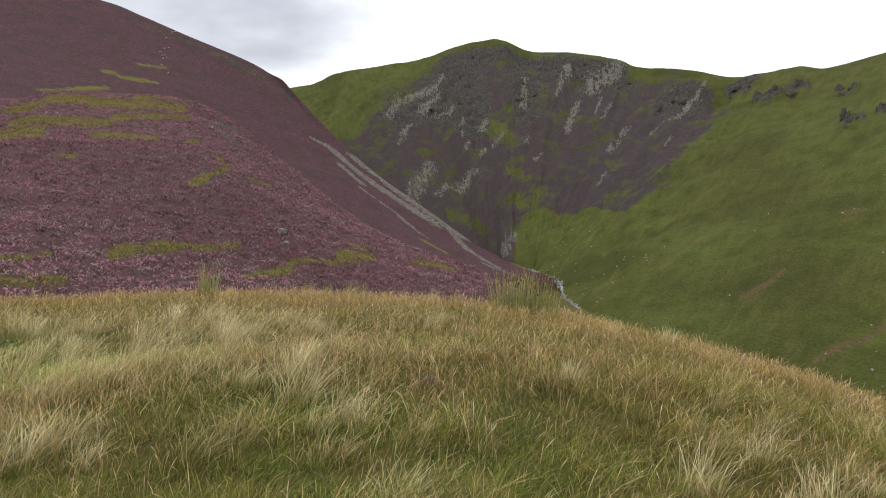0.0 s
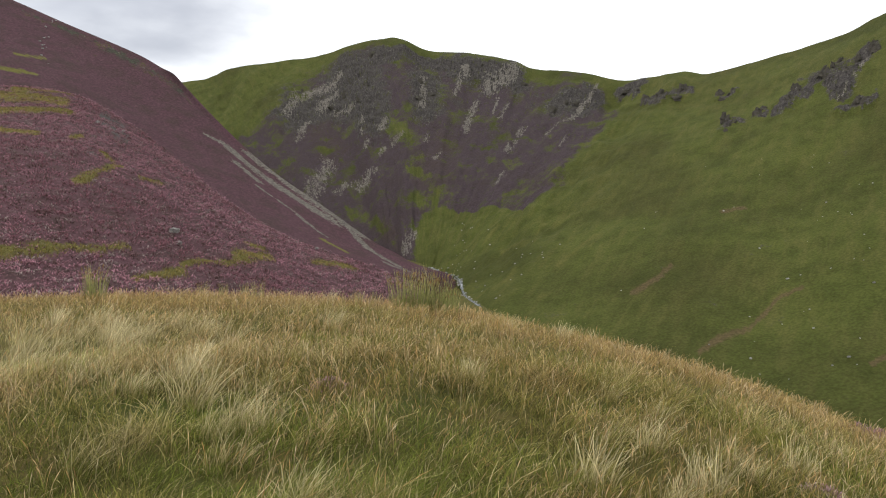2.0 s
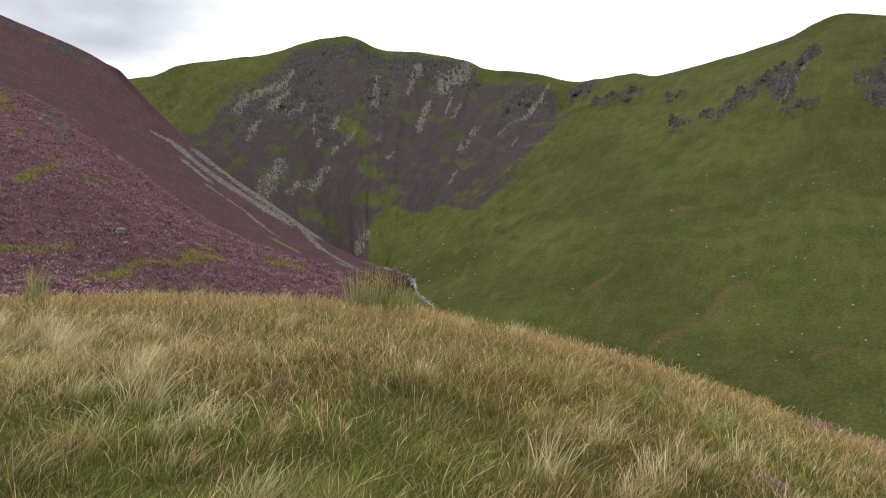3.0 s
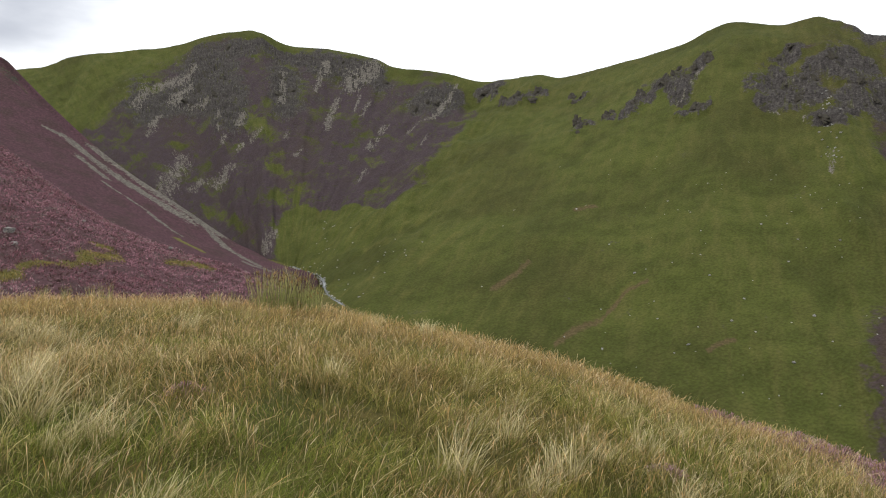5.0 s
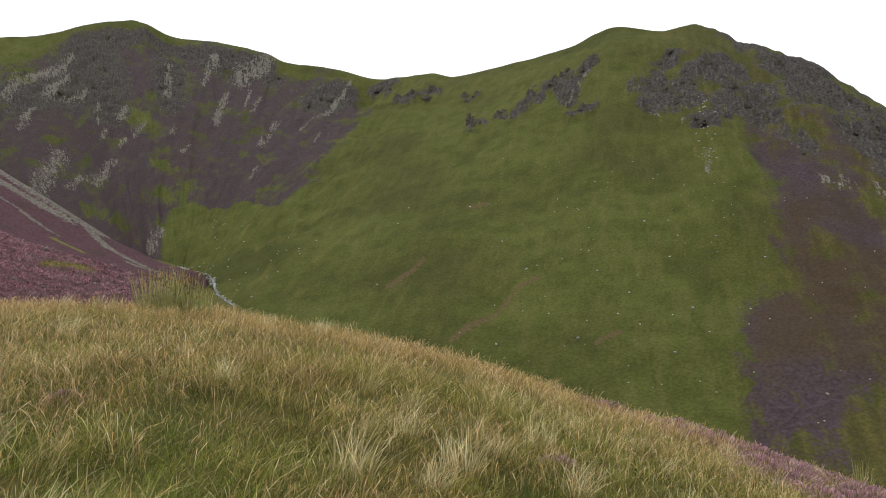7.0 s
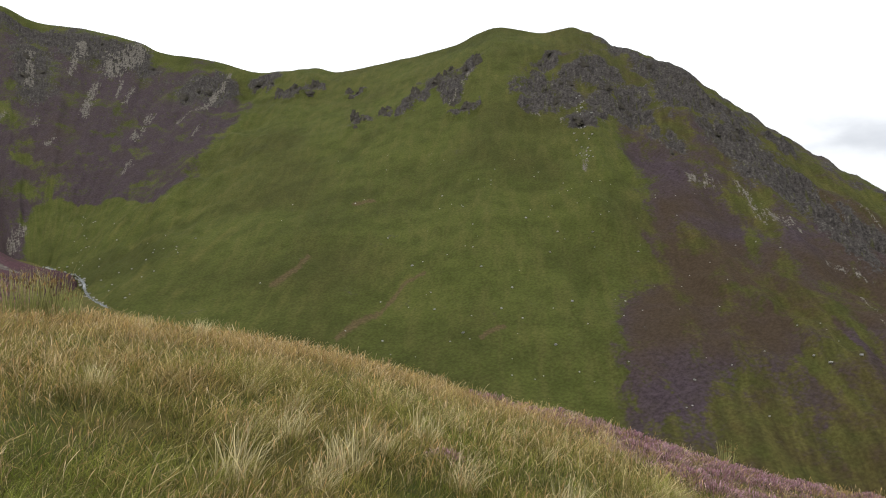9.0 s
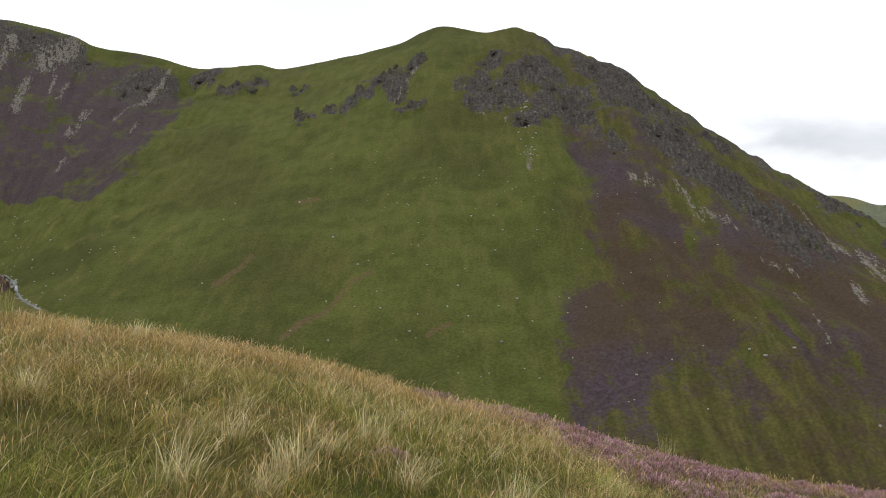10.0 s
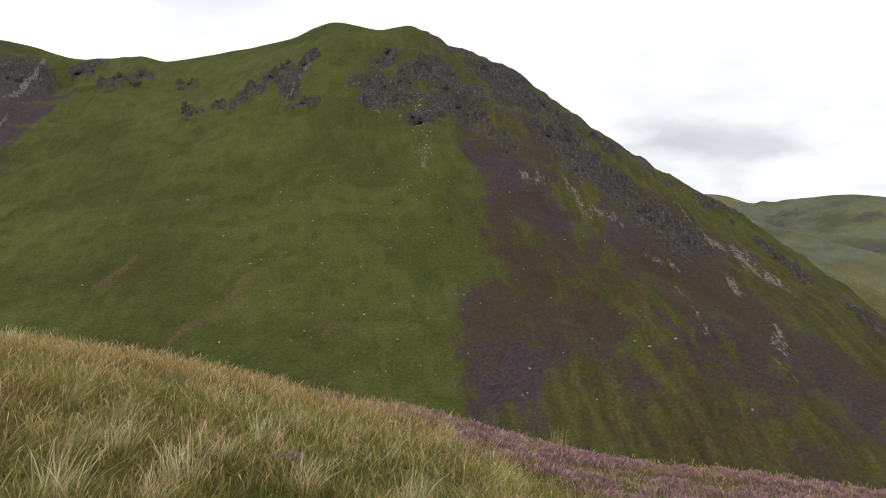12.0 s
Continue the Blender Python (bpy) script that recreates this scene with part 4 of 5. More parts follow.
    if stalks:
        head[:] = 1
        H = (0.16 + 0.5 * spread(tall)) * rng.uniform(0.6, 1.25, m)
        lean = 0.5 * spread(tilt) + rng.normal(0, 0.28, (m, 2))
        W = (0.0016 + 0.00036 * spread(r)) * rng.uniform(0.7, 1.3, m)
        pale = rng.rand(m)[:, None] ** 1.6
        tip = RUSSET * 1.15 + (np.array([0.80, 0.64, 0.42]) - RUSSET * 1.15) * pale
        low = np.tile(np.array([0.17, 0.15, 0.05]), (m, 1))
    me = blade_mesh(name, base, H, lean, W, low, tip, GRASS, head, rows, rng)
    return tagged(new(name, me), label, "grass", kind="stuff")


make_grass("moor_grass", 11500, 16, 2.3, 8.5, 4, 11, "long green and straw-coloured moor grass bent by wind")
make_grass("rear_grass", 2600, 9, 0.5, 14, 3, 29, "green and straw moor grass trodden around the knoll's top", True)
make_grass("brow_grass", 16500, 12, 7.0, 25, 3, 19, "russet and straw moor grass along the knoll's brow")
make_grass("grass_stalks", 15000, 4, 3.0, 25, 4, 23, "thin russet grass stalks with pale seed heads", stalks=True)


def tussock_mesh(name, seed, pale, blades=130, tall=0.37, spread=0.13, lean_by=0.45):
    rng = np.random.RandomState(seed)
    a, q = rng.uniform(0, 2 * np.pi, blades), np.sqrt(rng.rand(blades)) * spread
    base = np.stack([q * np.cos(a), q * np.sin(a), np.full(blades, -0.04)], 1)
    out = np.stack([np.cos(a), np.sin(a)], 1) * (q / spread * 0.22)[:, None]
    lean = out + WIND[None] * lean_by * rng.uniform(0.4, 1.3, blades)[:, None] + rng.normal(0, 0.30, (blades, 2))
    H = tall * rng.uniform(0.35, 1.15, blades)
    D = np.clip(pale + rng.normal(0, 0.22, blades), 0, 1)[:, None]
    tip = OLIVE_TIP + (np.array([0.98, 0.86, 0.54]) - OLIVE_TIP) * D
    # bases darker than tips, the tuft's inner shade put into the colour
    low = GREEN_SHADED_LOW + (STRAW_SHADED_LOW * 1.25 - GREEN_SHADED_LOW) * D
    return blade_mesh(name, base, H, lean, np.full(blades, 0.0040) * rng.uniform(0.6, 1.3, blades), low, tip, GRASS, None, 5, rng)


def plant(name, pieces, label, category, group):
    """A plant out of its pieces (name, mesh, label), to be copied to its places."""
    ob = tagged(new(name), label, category, group)
    ob.empty_display_size = 0.1
    for piece, me, note in pieces:
        child = tagged(new(piece, me), note, kind="stuff")
        child.parent = ob
    return ob


def plant_at(makers, used, x, y, turn, size, z=None):
    """Puts the next plant of its kind at x, y: first the plants themselves, then copies of them."""
    k = used[0] % len(makers)
    h = float(knoll(np.array([x]), np.array([y]))[0]) if z is None else z
    m = pose(x, y, h, 0, 0, turn)
    if used[0] < len(makers):
        makers[k].matrix_basis = m @ Matrix.Diagonal((size, size, size, 1))
    else:
        ob = copy_thing(makers[k], m)
        ob.scale = (size, size, size)
    used[0] += 1


PALE = [plant("grass_tussock", [("dry_tuft", tussock_mesh("dry_tuft", 200 + i, 0.93, 120), "bleached straw blades"),
    ("green_tuft", tussock_mesh("green_tuft", 240 + i, 0.05, 40, 0.3), "short green blades at the base")],
    "pale straw-coloured grass tussock bent by the wind", "grass", "pale tussocks") for i in range(5)]
MIXED = [plant("grass_tussock", [("dry_tuft", tussock_mesh("dry_tuft", 220 + i, 0.7, 50), "dry straw blades"),
    ("green_tuft", tussock_mesh("green_tuft", 260 + i, 0.1, 60, 0.4), "long green blades")],
    "half-dry green and straw grass tussock", "grass", "green tussocks") for i in range(3)]
PALE_SPOTS = [
    (-1.02, 5.53, 1.2), (-1.23, 6.44, 1.2), (-0.67, 5.1, 0.9), (-0.51, 4.95, 0.8), (-2.91, 7.18, 1.0), (-3.31, 8.64, 1.2), (-3.42, 9.66, 1.2), (-2.31, 8.7, 0.9),
    (-2.13, 6.56, 0.9), (-1.5, 5.98, 0.8), (-2.35, 4.67, 1.0), (-2.41, 4.39, 1.0), (-2.07, 4.38, 0.8), (-3.1, 5.84, 0.9), (-0.79, 4.89, 0.7), (-0.21, 3.78, 0.8),
    (1.12, 6.58, 0.8), (3.82, 13.0, 1.0), (2.73, 12.44, 0.9), (1.47, 4.27, 1.0), (2.14, 5.11, 0.8), (2.27, 4.45, 1.0), (-4.64, 9.25, 1.1), (-5.3, 9.59, 1.2),
    (-4.37, 9.57, 1.0), (-1.64, 8.88, 1.0), (-0.26, 15.72, 1.1),
]
PALE_SPOTS_EAST = [
    (3.53, 5.5, 0.9), (3.12, 4.36, 0.9), (2.8, 4.87, 0.6), (3.84, 4.03, 0.9), (4.91, 5.49, 0.6), (5.21, 6.28, 0.6), (1.91, 4.12, 0.7), (3.74, 12.83, 1.0),
    (4.61, 6.66, 0.6), (6.4, 5.1, 0.6), (8.3, 7.9, 0.65), (9.7, 10.2, 0.7), (11.2, 12.4, 0.8), (10.3, 8.6, 0.6), (12.9, 10.2, 0.7),
]
MIXED_SPOTS = [(-0.57, 5.74, 0.9), (-1.71, 6.09, 1.0), (-1.75, 7.43, 1.0), (2.57, 5.93, 0.8), (7.3, 6.2, 0.6), (8.2, 5.7, 0.5), (-1.4, 4.43, 0.9), (-0.64, 4.4, 0.8), (2.73, 5.07, 0.8), (1.9, 5.1, 0.7), (2.3, 6.4, 0.7)]
bleach_rng = random.Random(33)
BLEACHED = [(bleach_rng.gauss(-2.8, 1.3), bleach_rng.gauss(8.2, 1.5), bleach_rng.uniform(0.6, 1.1)) for _ in range(42)]
for makers, spots in ((PALE, PALE_SPOTS + PALE_SPOTS_EAST + BLEACHED), (MIXED, MIXED_SPOTS)):
    used = [0]
    for i, (x, y, size) in enumerate(spots):
        plant_at(makers, used, x, y, (i * 37) % 60 - 30, size)


def rush_mesh(seed, stems=75):
    rng = np.random.RandomState(seed)
    a, q = rng.uniform(0, 2 * np.pi, stems), np.sqrt(rng.rand(stems)) * 0.22
    base = np.stack([q * np.cos(a), q * np.sin(a), np.full(stems, -0.05)], 1)
    lean = np.stack([np.cos(a), np.sin(a)], 1) * (q * 0.9)[:, None] + rng.normal(0, 0.05, (stems, 2)) + WIND[None] * 0.06
    H = 0.95 * rng.uniform(0.4, 1.08, stems)
    low = np.tile(np.array([0.20, 0.22, 0.07]), (stems, 1))
    tip = np.array([0.30, 0.31, 0.11]) + (np.array([0.48, 0.39, 0.19]) - np.array([0.30, 0.31, 0.11])) * (rng.rand(stems) ** 2)[:, None]
    return blade_mesh("stem_tuft", base, H, lean, np.full(stems, 0.011), low, tip * 1.3, GRASS, None, 4, rng)


def rush_heads_mesh(seed, heads=26):
    rng = np.random.RandomState(seed)
    a, q = rng.uniform(0, 2 * np.pi, heads), np.sqrt(rng.rand(heads)) * 0.3
    base = np.stack([q * np.cos(a), q * np.sin(a), rng.uniform(0.45, 0.75, heads)], 1)
    brown = np.tile(np.array([0.22, 0.14, 0.06]), (heads, 1))
    return blade_mesh("inflorescence", base, rng.uniform(0.05, 0.09, heads), rng.normal(0, 0.5, (heads, 2)), np.full(heads, 0.03), brown, brown * 1.2, GRASS, None, 3, rng)


RUSHES = [plant("rush_clump", [("stem_tuft", rush_mesh(300 + i), "upright green stems"), ("inflorescence", rush_heads_mesh(310 + i), "small brown flower heads")],
    "upright green rush clump on the knoll's brow", "rush", "rushes on the brow") for i in range(3)]
RUSH_SPOTS = [(-5.59, 18.16, 1.00), (-5.57, 18.48, 0.90), (1.09, 14.56, 0.90), (1.31, 14.84, 1.00), (1.44, 14.53, 0.95), (1.61, 14.91, 1.05), (1.76, 14.90, 1.10), (1.89, 14.68, 0.95), (2.01, 14.36, 0.70), (-3.44, 19.70, 0.55), (-2.94, 19.78, 0.50), (-2.37, 19.86, 0.55), (-2.03, 19.39, 0.60), (0.36, 18.00, 0.50), (0.75, 17.98, 0.50), (14.66, 10.45, 0.75)]
used = [0]
for i, (x, y, size) in enumerate(RUSH_SPOTS):
    plant_at(RUSHES, used, x, y, i * 71, size)


def bush_mesh(name, seed, bloom, sprigs=110, size=0.3):
    """A low heather bush: many short upright sprigs over a mound, brown below and in bloom at their tips."""
    rng = np.random.RandomState(seed)
    a, q = rng.uniform(0, 2 * np.pi, sprigs), np.sqrt(rng.rand(sprigs))
    base = np.stack([q * np.cos(a) * size, q * np.sin(a) * size, 0.16 * (1 - q ** 2) - 0.06], 1)
    lean = np.stack([np.cos(a), np.sin(a)], 1) * (q * 0.8)[:, None] + rng.normal(0, 0.2, (sprigs, 2))
    H = rng.uniform(0.05, 0.115, sprigs)
    mixed = rng.rand(sprigs)[:, None]
    tip = LING + (LING_PALE - LING) * mixed ** 1.5
    if not bloom:
        tip = np.array([0.10, 0.11, 0.045]) * rng.uniform(0.7, 1.5, (sprigs, 1))
        H = H * 0.75
    low = np.tile(LING_LOW, (sprigs, 1))
    return blade_mesh(name, base, H, lean, np.full(sprigs, 0.011), low, tip, SPRIG, rng.uniform(0.3, 1, sprigs), 4, rng)


BUSHES = [plant("heather_bush", [("bloom", bush_mesh("bloom", 400 + i, True, 190), "pink-purple flower sprigs"),
    ("foliage", bush_mesh("foliage", 420 + i, False, 45), "dark green leafy stems")],
    "low heather bush in pink-purple bloom on the knoll", "heather", "heather on the knoll") for i in range(5)]


def make_heather_bed():
    """Single bushes where the heather lies nearest, the rest of the bed as one sheet of sprigs."""
    rng = np.random.RandomState(43)
    spots = []
    while len(spots) < 260:
        turn, r = math.radians(rng.uniform(36, 84)), rng.uniform(6.5, 24)
        x, y = r * math.sin(turn), r * math.cos(turn)
        if heather_bed(np.array([x]), np.array([y]))[0] > rng.uniform(0.3, 0.9) and r < brow_distance(x, y) + 2:
            spots.append((x, y))
    used = [0]
    for x, y in [(-0.08, 5.95), (3.41, 5.04)] + spots:
        plant_at(BUSHES, used, x, y, rng.uniform(0, 360), rng.uniform(0.6, 1.2) if used[0] > 1 else 0.55)
    n = 110000
    turn, r = np.radians(rng.uniform(34, 95, n)), rng.uniform(6, 30, n)
    x, y = r * np.sin(turn), r * np.cos(turn)
    keep = heather_bed(x, y) > rng.uniform(0.2, 0.8, n)
    x, y, r = x[keep], y[keep], r[keep]
    n = len(x)
    base = np.stack([x, y, knoll(x, y) - 0.03], 1)
    swell = fbm(x * 1.6, y * 1.6, 3, 93)
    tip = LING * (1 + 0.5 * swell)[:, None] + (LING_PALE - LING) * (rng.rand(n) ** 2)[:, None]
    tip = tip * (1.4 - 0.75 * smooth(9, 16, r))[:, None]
    dull = smooth(-0.1, 0.3, fbm(x * 0.9, y * 0.9, 3, 94)) * 0.35 + 0.06
    tip = np.where((rng.rand(n) < dull)[:, None], np.array([0.125, 0.085, 0.055]), tip)
    tip = np.where((rng.rand(n) < 0.08)[:, None], np.array([0.50, 0.42, 0.24]), tip)
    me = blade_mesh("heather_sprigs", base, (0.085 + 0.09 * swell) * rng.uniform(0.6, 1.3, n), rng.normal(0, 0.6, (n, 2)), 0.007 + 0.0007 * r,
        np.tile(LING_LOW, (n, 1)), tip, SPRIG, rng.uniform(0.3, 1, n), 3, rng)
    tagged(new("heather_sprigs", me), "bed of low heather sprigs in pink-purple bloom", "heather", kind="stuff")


make_heather_bed()


def make_spur_heather():
    """The spur's heather: clumps of sprigs, thickest where the spur comes nearest."""
    rng = np.random.RandomState(47)
    me_cover = spur_cover(SPUR_PTS, *np.meshgrid(SPUR_U, SPUR_V, indexing="ij"), None)
    ns, nv = SPUR_PTS.shape[:2]
    dist = np.hypot(SPUR_PTS[..., 0], SPUR_PTS[..., 1])
    du, dv = np.gradient(SPUR_PTS, axis=0), np.gradient(SPUR_PTS, axis=1)
    area = np.linalg.norm(np.cross(du, dv), axis=-1)
    seen = SPUR_PTS[..., 0] > -0.72 * SPUR_PTS[..., 1]
    weight = (area / dist ** 1.25 * np.clip(me_cover[..., 0] * 1.2 - 0.15, 0, 1) * (seen + 0.02)).ravel()
    n, per = 26000, 8
    pick = rng.choice(ns * nv, n, p=weight / weight.sum())
    i, j = np.clip(pick // nv, 0, ns - 2), np.clip(pick % nv, 0, nv - 2)
    a, b = rng.rand(n, 1), rng.rand(n, 1)
    P = (SPUR_PTS[i, j] * (1 - a) + SPUR_PTS[i + 1, j] * a) * (1 - b) + (SPUR_PTS[i, j + 1] * (1 - a) + SPUR_PTS[i + 1, j + 1] * a) * b
    r = np.hypot(P[:, 0], P[:, 1])
    size = (0.16 + 0.0019 * r) * rng.uniform(0.6, 1.5, n)
    tone = fbm(P[:, 0] * 0.07, P[:, 1] * 0.07, 4, 48)

    def spread(q):
        return np.repeat(q, per, axis=0)
    m = n * per
    ang, q = rng.uniform(0, 2 * np.pi, m), np.sqrt(rng.rand(m))
    S = spread(size)
    base = spread(P) + np.stack([np.cos(ang) * q * S, np.sin(ang) * q * S, (0.6 * (1 - q ** 2) - 0.25) * S], 1)
    lean = np.stack([np.cos(ang), np.sin(ang)], 1) * (1.3 * q)[:, None] + rng.normal(0, 0.5, (m, 2))
    shade = spread(np.clip(0.5 + 0.9 * tone + rng.normal(0, 0.28, n), 0, 1))[:, None]
    bloom = np.array([0.36, 0.17, 0.20]) + (np.array([0.68, 0.36, 0.43]) - np.array([0.36, 0.17, 0.20])) * shade
    foot = smooth(0.78, 0.98, j / nv)
    grey = spread((rng.rand(n) < 0.13 + 0.25 * foot))[:, None]
    bloom = np.where(grey, np.array([0.46, 0.40, 0.36]), bloom)
    bloom = bloom * spread(1.1 + 0.5 * foot)[:, None]
    dull = spread((rng.rand(n) < 0.16))[:, None]
    bloom = np.where(dull, np.array([0.13, 0.085, 0.07]), bloom)
    # sprigs start dark: shade in the gaps between clumps is in their low colour
    me = blade_mesh("spur_heather", base, S * rng.uniform(0.35, 0.7, m), lean, S * 0.26, np.tile(np.array([0.080, 0.045, 0.044]), (m, 1)), bloom, SPRIG,
        rng.uniform(0.2, 0.8, m), 3, rng)
    tagged(new("spur_heather", me), "bank of heather clumps in dull purple bloom", "heather", kind="stuff")


make_spur_heather()


def make_spur_grass():
    """Tufts of dry grass on the spur's bare strips."""
    rng = np.random.RandomState(53)
    cover = spur_cover(SPUR_PTS, *np.meshgrid(SPUR_U, SPUR_V, indexing="ij"), None)
    ns, nv = SPUR_PTS.shape[:2]
    dist = np.hypot(SPUR_PTS[..., 0], SPUR_PTS[..., 1])
    area = np.linalg.norm(np.cross(np.gradient(SPUR_PTS, axis=0), np.gradient(SPUR_PTS, axis=1)), axis=-1)
    weight = (area / dist ** 1.2 * np.clip(cover[..., 3] * 1.6 - 0.2, 0, 1)).ravel()
    n = 26000
    pick = rng.choice(ns * nv, n, p=weight / weight.sum())
    i, j = np.clip(pick // nv, 0, ns - 2), np.clip(pick % nv, 0, nv - 2)
    a, b = rng.rand(n, 1), rng.rand(n, 1)
    P = (SPUR_PTS[i, j] * (1 - a) + SPUR_PTS[i + 1, j] * a) * (1 - b) + (SPUR_PTS[i, j + 1] * (1 - a) + SPUR_PTS[i + 1, j + 1] * a) * b
    r = np.hypot(P[:, 0], P[:, 1])
    D = np.clip(rng.normal(0.5, 0.3, n) + 0.5 * fbm(P[:, 0] * 0.2, P[:, 1] * 0.2, 3, 54), 0, 1)[:, None]
    tip = np.array([0.19, 0.165, 0.042]) + (np.array([0.40, 0.31, 0.12]) - np.array([0.19, 0.165, 0.042])) * D
    me = blade_mesh("spur_grass", P, (0.10 + 0.0007 * r) * rng.uniform(0.5, 1.3, n), WIND[None] * 0.4 + rng.normal(0, 0.4, (n, 2)), 0.02 + 0.0006 * r, tip * 0.55, tip, GRASS, None, 3, rng)
    tagged(new("spur_grass", me), "strips of short dry grass between the heather", "grass", kind="stuff")


make_spur_grass()

# ---- stones, crags and the stream ----
def on_sheet(pts, us, vs, u, v):
    """The place and the downhill direction at (u, v) of a hillside."""
    i, j = int(np.argmin(np.abs(us - u))), int(np.argmin(np.abs(vs - v)))
    j = min(max(j, 1), len(vs) - 2)
    fall = Vector(pts[i, j + 1] - pts[i, j - 1]).normalized()
    return Vector(pts[i, j]), fall


def stone_mesh(name, seed, mat, squash=0.7, level=2, rough=0.35, flat=True):
    """An angular lump of rock, one unit in radius, its facets broken by noise."""
    noise_at = Vector((seed * 3.7, seed * 1.3, seed * 7.1))
    bm = bmesh.new()
    bmesh.ops.create_icosphere(bm, subdivisions=level, radius=1.0)
    for vert in bm.verts:
        d = vert.co.normalized()
        k = 1 + rough * noise.noise(d * 1.4 + noise_at) + rough * 0.6 * noise.noise(d * 3.3 + noise_at) + rough * 0.4 * noise.cell(d * 2.6 + noise_at) + rough * 0.5 * abs(noise.noise(d * 6.0 + noise_at))
        vert.co = Vector((d.x * k, d.y * k * 0.8, d.z * k * squash))
    me = bpy.data.meshes.new(name)
    bm.to_mesh(me)
    bm.free()
    for face in me.polygons:
        face.use_smooth = not flat
    me.materials.append(mat)
    return me


STONE_SPOTS = [
    (18.65, 0.642), (20.21, 0.865), (21.37, 0.821), (21.18, 0.686), (18.14, 0.948), (20.60, 0.677), (21.84, 0.681), (21.02, 0.734),
    (19.78, 0.803), (20.36, 0.821), (18.92, 0.886), (19.54, 0.917), (21.02, 0.904), (18.30, 0.812), (17.32, 0.677), (22.66, 0.690),
    (17.83, 0.755), (23.05, 0.904), (25.66, 0.812), (26.43, 0.878), (24.96, 0.821), (25.15, 0.830),
]


def make_stones():
    rng = random.Random(61)
    kinds = [stone_mesh("boulder", 10 + i, PALE_ROCK, 0.65, 2, 0.3) for i in range(5)]
    spots = [(u, v, rng.uniform(0.45, 0.75)) for u, v in STONE_SPOTS]
    spots += [(rng.triangular(15.5, 27, 21.5), rng.uniform(0.5, 0.97), rng.uniform(0.18, 0.42)) for _ in range(110)]
    spots += [(rng.gauss(21.9, 0.10), rng.uniform(0.30, 0.52), rng.uniform(0.4, 0.9)) for _ in range(40)]
    spots += [(rng.uniform(10, 15), rng.uniform(0.80, 0.985), rng.uniform(0.3, 0.6)) for _ in range(45)]
    for i, (u, v, size) in enumerate(spots):
        place, fall = on_sheet(FELL_PTS, FELL_U, FELL_V, u, v)
        ob = new("boulder", kinds[i % 5])
        ob.matrix_world = Matrix.Translation(place + Vector((0, 0, size * 0.15))) @ pose(0, 0, 0, rng.uniform(-15, 15), rng.uniform(-15, 15), rng.uniform(0, 360)) @ Matrix.Diagonal((size, size, size, 1))
        tagged(ob, "small pale boulder lying on the grassy fellside", "rock", "boulders on the fell")


make_stones()


def make_outcrops():
    rng = random.Random(67)
    kinds = [stone_mesh("rock_outcrop", 40 + i, CRAG_ROCK, 0.8, 3, 0.6) for i in range(6)]
    rows = [(row, 1.0) for row in FELL_CRAG_EAST + FELL_CRAG_HIGH] + [(row, 1.3) for row in FELL_CRAG]
    count = 0
    for (a, b, c, d, wu, wv), grow in rows:
        for _ in range(4):
            t = rng.random()
            u, v = a + (c - a) * t + rng.gauss(0, 0.6) * wu, b + (d - b) * t + rng.gauss(0, 0.6) * wv
            if not 0.05 < v < 0.95:
                continue
            place, fall = on_sheet(FELL_PTS, FELL_U, FELL_V, u, v)
            size = rng.uniform(1.6, 4.2) * grow * (0.5 if u > 26 else 1.0)
            heading = math.degrees(math.atan2(fall.y, fall.x))
            ob = new("rock_outcrop", kinds[count % 6])
            ob.matrix_world = Matrix.Translation(place - Vector((0, 0, size * 0.3))) @ pose(0, 0, 0, rng.uniform(-20, 20), rng.uniform(20, 45), heading + rng.uniform(-25, 25)) @ Matrix.Diagonal((size * 1.5, size, size * rng.uniform(0.35, 0.6), 1))
            tagged(ob, "dark weathered crag jutting from the fellside", "rock", "crags on the fell")
            count += 1


make_outcrops()


def make_spur_stones():
    rng = random.Random(71)
    kinds = [stone_mesh("boulder", 70 + i, PALE_ROCK, 0.6, 2, 0.35) for i in range(3)]
    for i, (u, v) in enumerate(SPUR_STONES):
        place, fall = on_sheet(SPUR_PTS, SPUR_U, SPUR_V, u, v)
        size = rng.uniform(0.18, 0.32)
        ob = new("boulder", kinds[i % 3])
        ob.matrix_world = Matrix.Translation(place + Vector((0, 0, size * 0.9))) @ pose(0, 0, 0, 0, 0, rng.uniform(0, 360)) @ Matrix.Diagonal((size, size, size, 1))
        tagged(ob, "grey lichen-spotted boulder among heather", "rock", "boulders on the spur")


SPUR_STONES = [(10.36, 0.156), (8.19, 0.789), (8.12, 0.774), (4.28, 0.432), (4.11, 0.407), (9.09, 0.372), (7.02, 0.221), (6.55, 0.337)]
make_spur_stones()


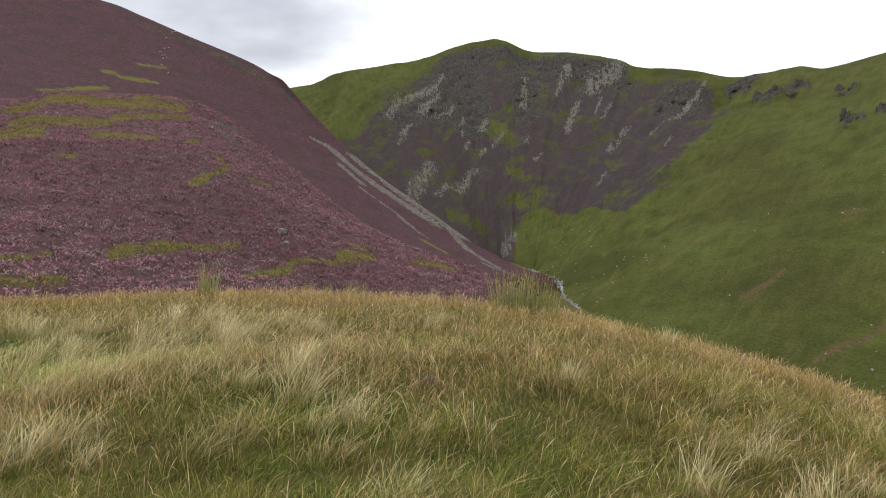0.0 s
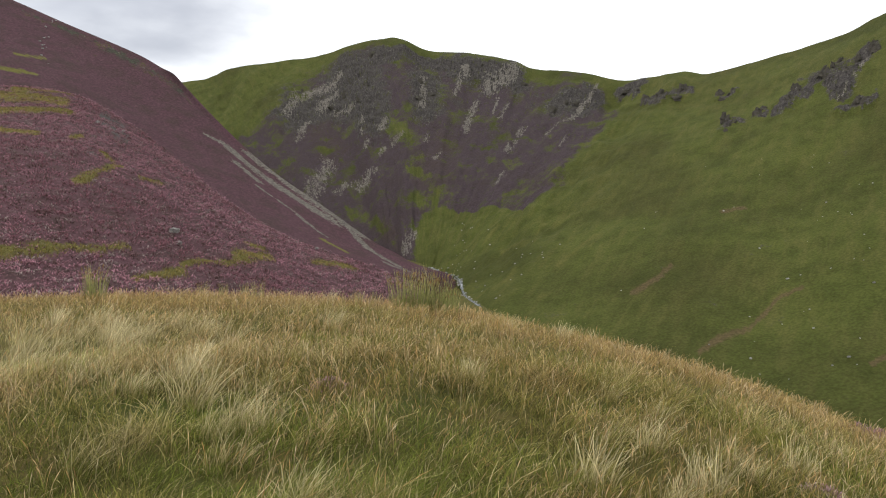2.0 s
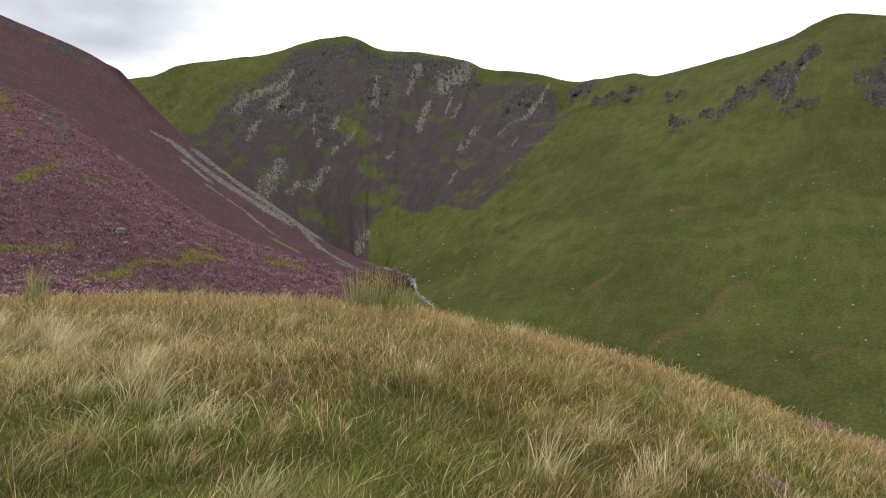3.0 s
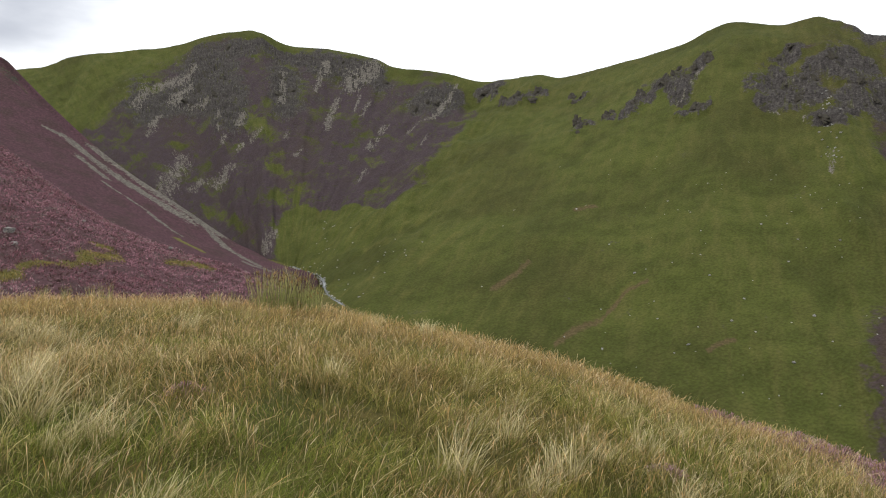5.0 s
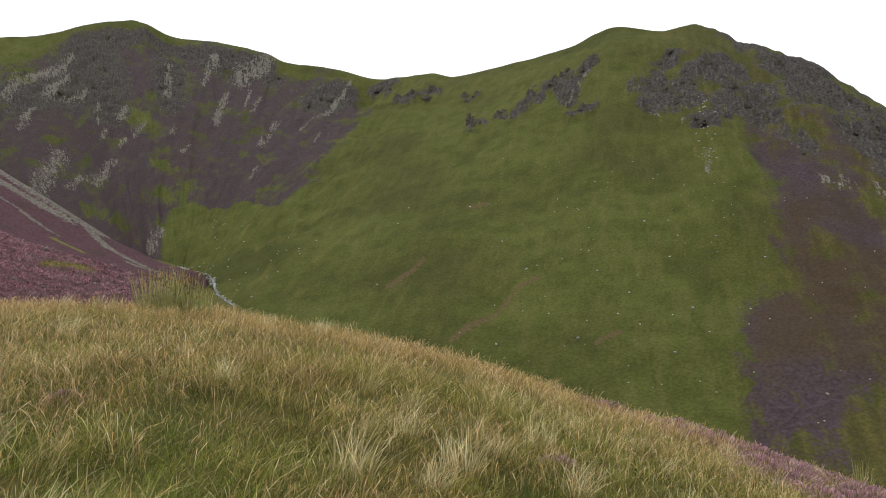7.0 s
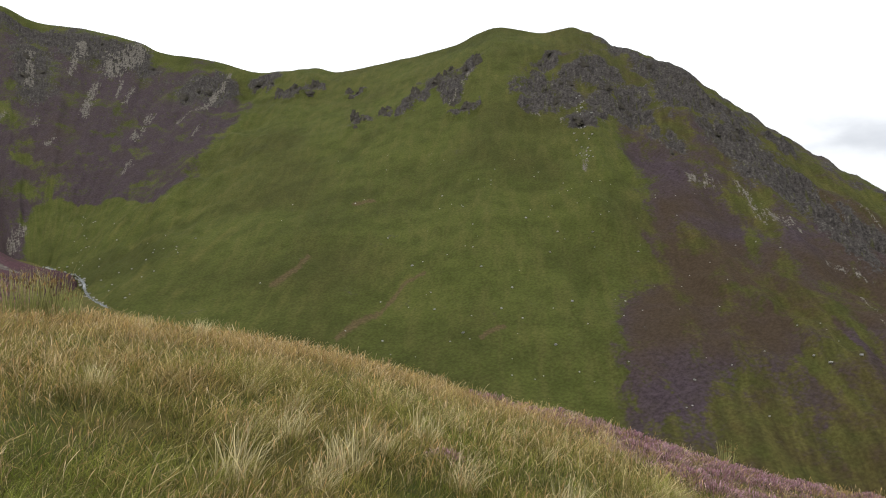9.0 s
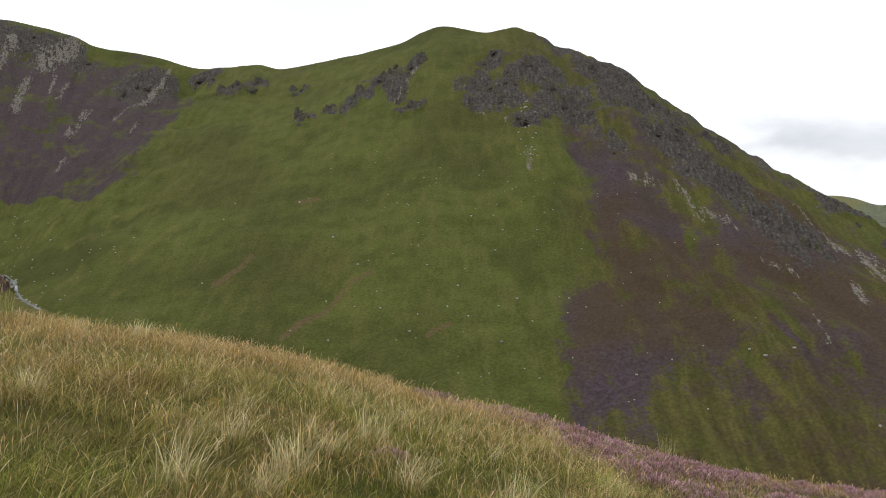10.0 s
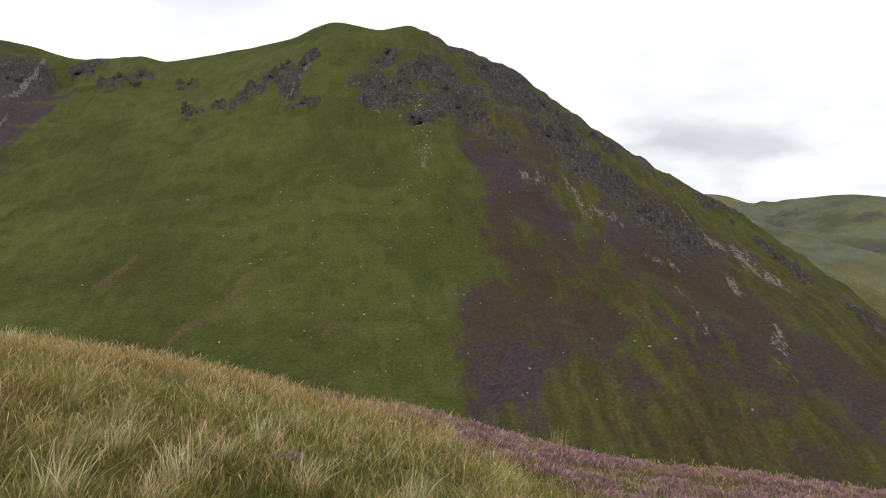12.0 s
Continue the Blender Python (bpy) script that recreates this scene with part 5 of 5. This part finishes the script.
def make_gully_stones():
    rng = random.Random(73)
    kinds = [stone_mesh("boulder", 80 + i, PALE_ROCK, 0.6, 2, 0.35) for i in range(3)]
    for i in range(13):
        t = rng.choice((0.05, 0.6, 0.9)) + rng.gauss(0, 0.1)
        u, v = GULLY[0] + (GULLY[2] - GULLY[0]) * t + rng.gauss(0, 0.05), GULLY[1] + (GULLY[3] - GULLY[1]) * t
        place, fall = on_sheet(HEATHER_PTS, HEATHER_U, HEATHER_V, u, v)
        size = rng.uniform(0.4, 1.0)
        ob = new("boulder", kinds[i % 3])
        ob.matrix_world = Matrix.Translation(place + Vector((0, 0, size * 0.2))) @ pose(0, 0, 0, 0, 0, rng.uniform(0, 360)) @ Matrix.Diagonal((size, size, size, 1))
        tagged(ob, "pale boulder in a gully of the heather fell", "rock", "boulders in the gully")


GULLY = (6.57, 0.031, 5.58, 0.264)
make_gully_stones()

STREAM_LINE = [(9.19, 0.991), (10.78, 0.987), (12.30, 0.988), (12.85, 0.983), (13.00, 0.988), (13.47, 0.992), (13.98, 0.994), (14.60, 0.996)]


def make_stream():
    """A narrow beck along the fell's foot: a bent ribbon of water between low stony banks."""
    line = [on_sheet(FELL_PTS, FELL_U, FELL_V, u, v)[0] for u, v in STREAM_LINE]
    path = spline([tuple(p) for p in line], np.linspace(0, len(line) - 1, 90))
    step = np.gradient(path, axis=0)
    side = np.stack([step[:, 1], -step[:, 0]], 1) / np.linalg.norm(step[:, :2], axis=1)[:, None]
    wide = 0.8 + 0.5 * fbm(np.arange(90) * 0.3, np.zeros(90), 2, 77)
    pts = np.zeros((90, 5, 3))
    for k, s in enumerate((-1, -0.5, 0, 0.5, 1)):
        pts[:, k, :2] = path[:, :2] + side * (wide * s)[:, None]
        pts[:, k, 2] = path[:, 2] + 0.5 + 0.12 * fbm(pts[:, k, 0], pts[:, k, 1], 2, 78)
    me = grid_mesh("stream", pts, mat=WATER)
    solid = new("stream", me)
    solid.modifiers.new("depth", "SOLIDIFY").thickness = 0.25
    tagged(solid, "narrow pale stream winding along the valley floor", "water", kind="structure")
    rng = random.Random(79)
    kinds = [stone_mesh("boulder", 90 + i, PALE_ROCK, 0.6, 2, 0.3) for i in range(3)]
    for i in range(60):
        k = rng.randrange(90)
        off = rng.choice((-1, 1)) * rng.uniform(1.0, 2.2)
        size = rng.uniform(0.35, 0.8)
        ob = new("boulder", kinds[i % 3])
        ob.matrix_world = Matrix.Translation((path[k, 0] + side[k, 0] * off, path[k, 1] + side[k, 1] * off, path[k, 2] + 0.5)) @ pose(0, 0, 0, 0, 0, rng.uniform(0, 360)) @ Matrix.Diagonal((size, size, size, 1))
        tagged(ob, "pale boulder on the bank of the stream", "rock", "boulders by the stream")


make_stream()
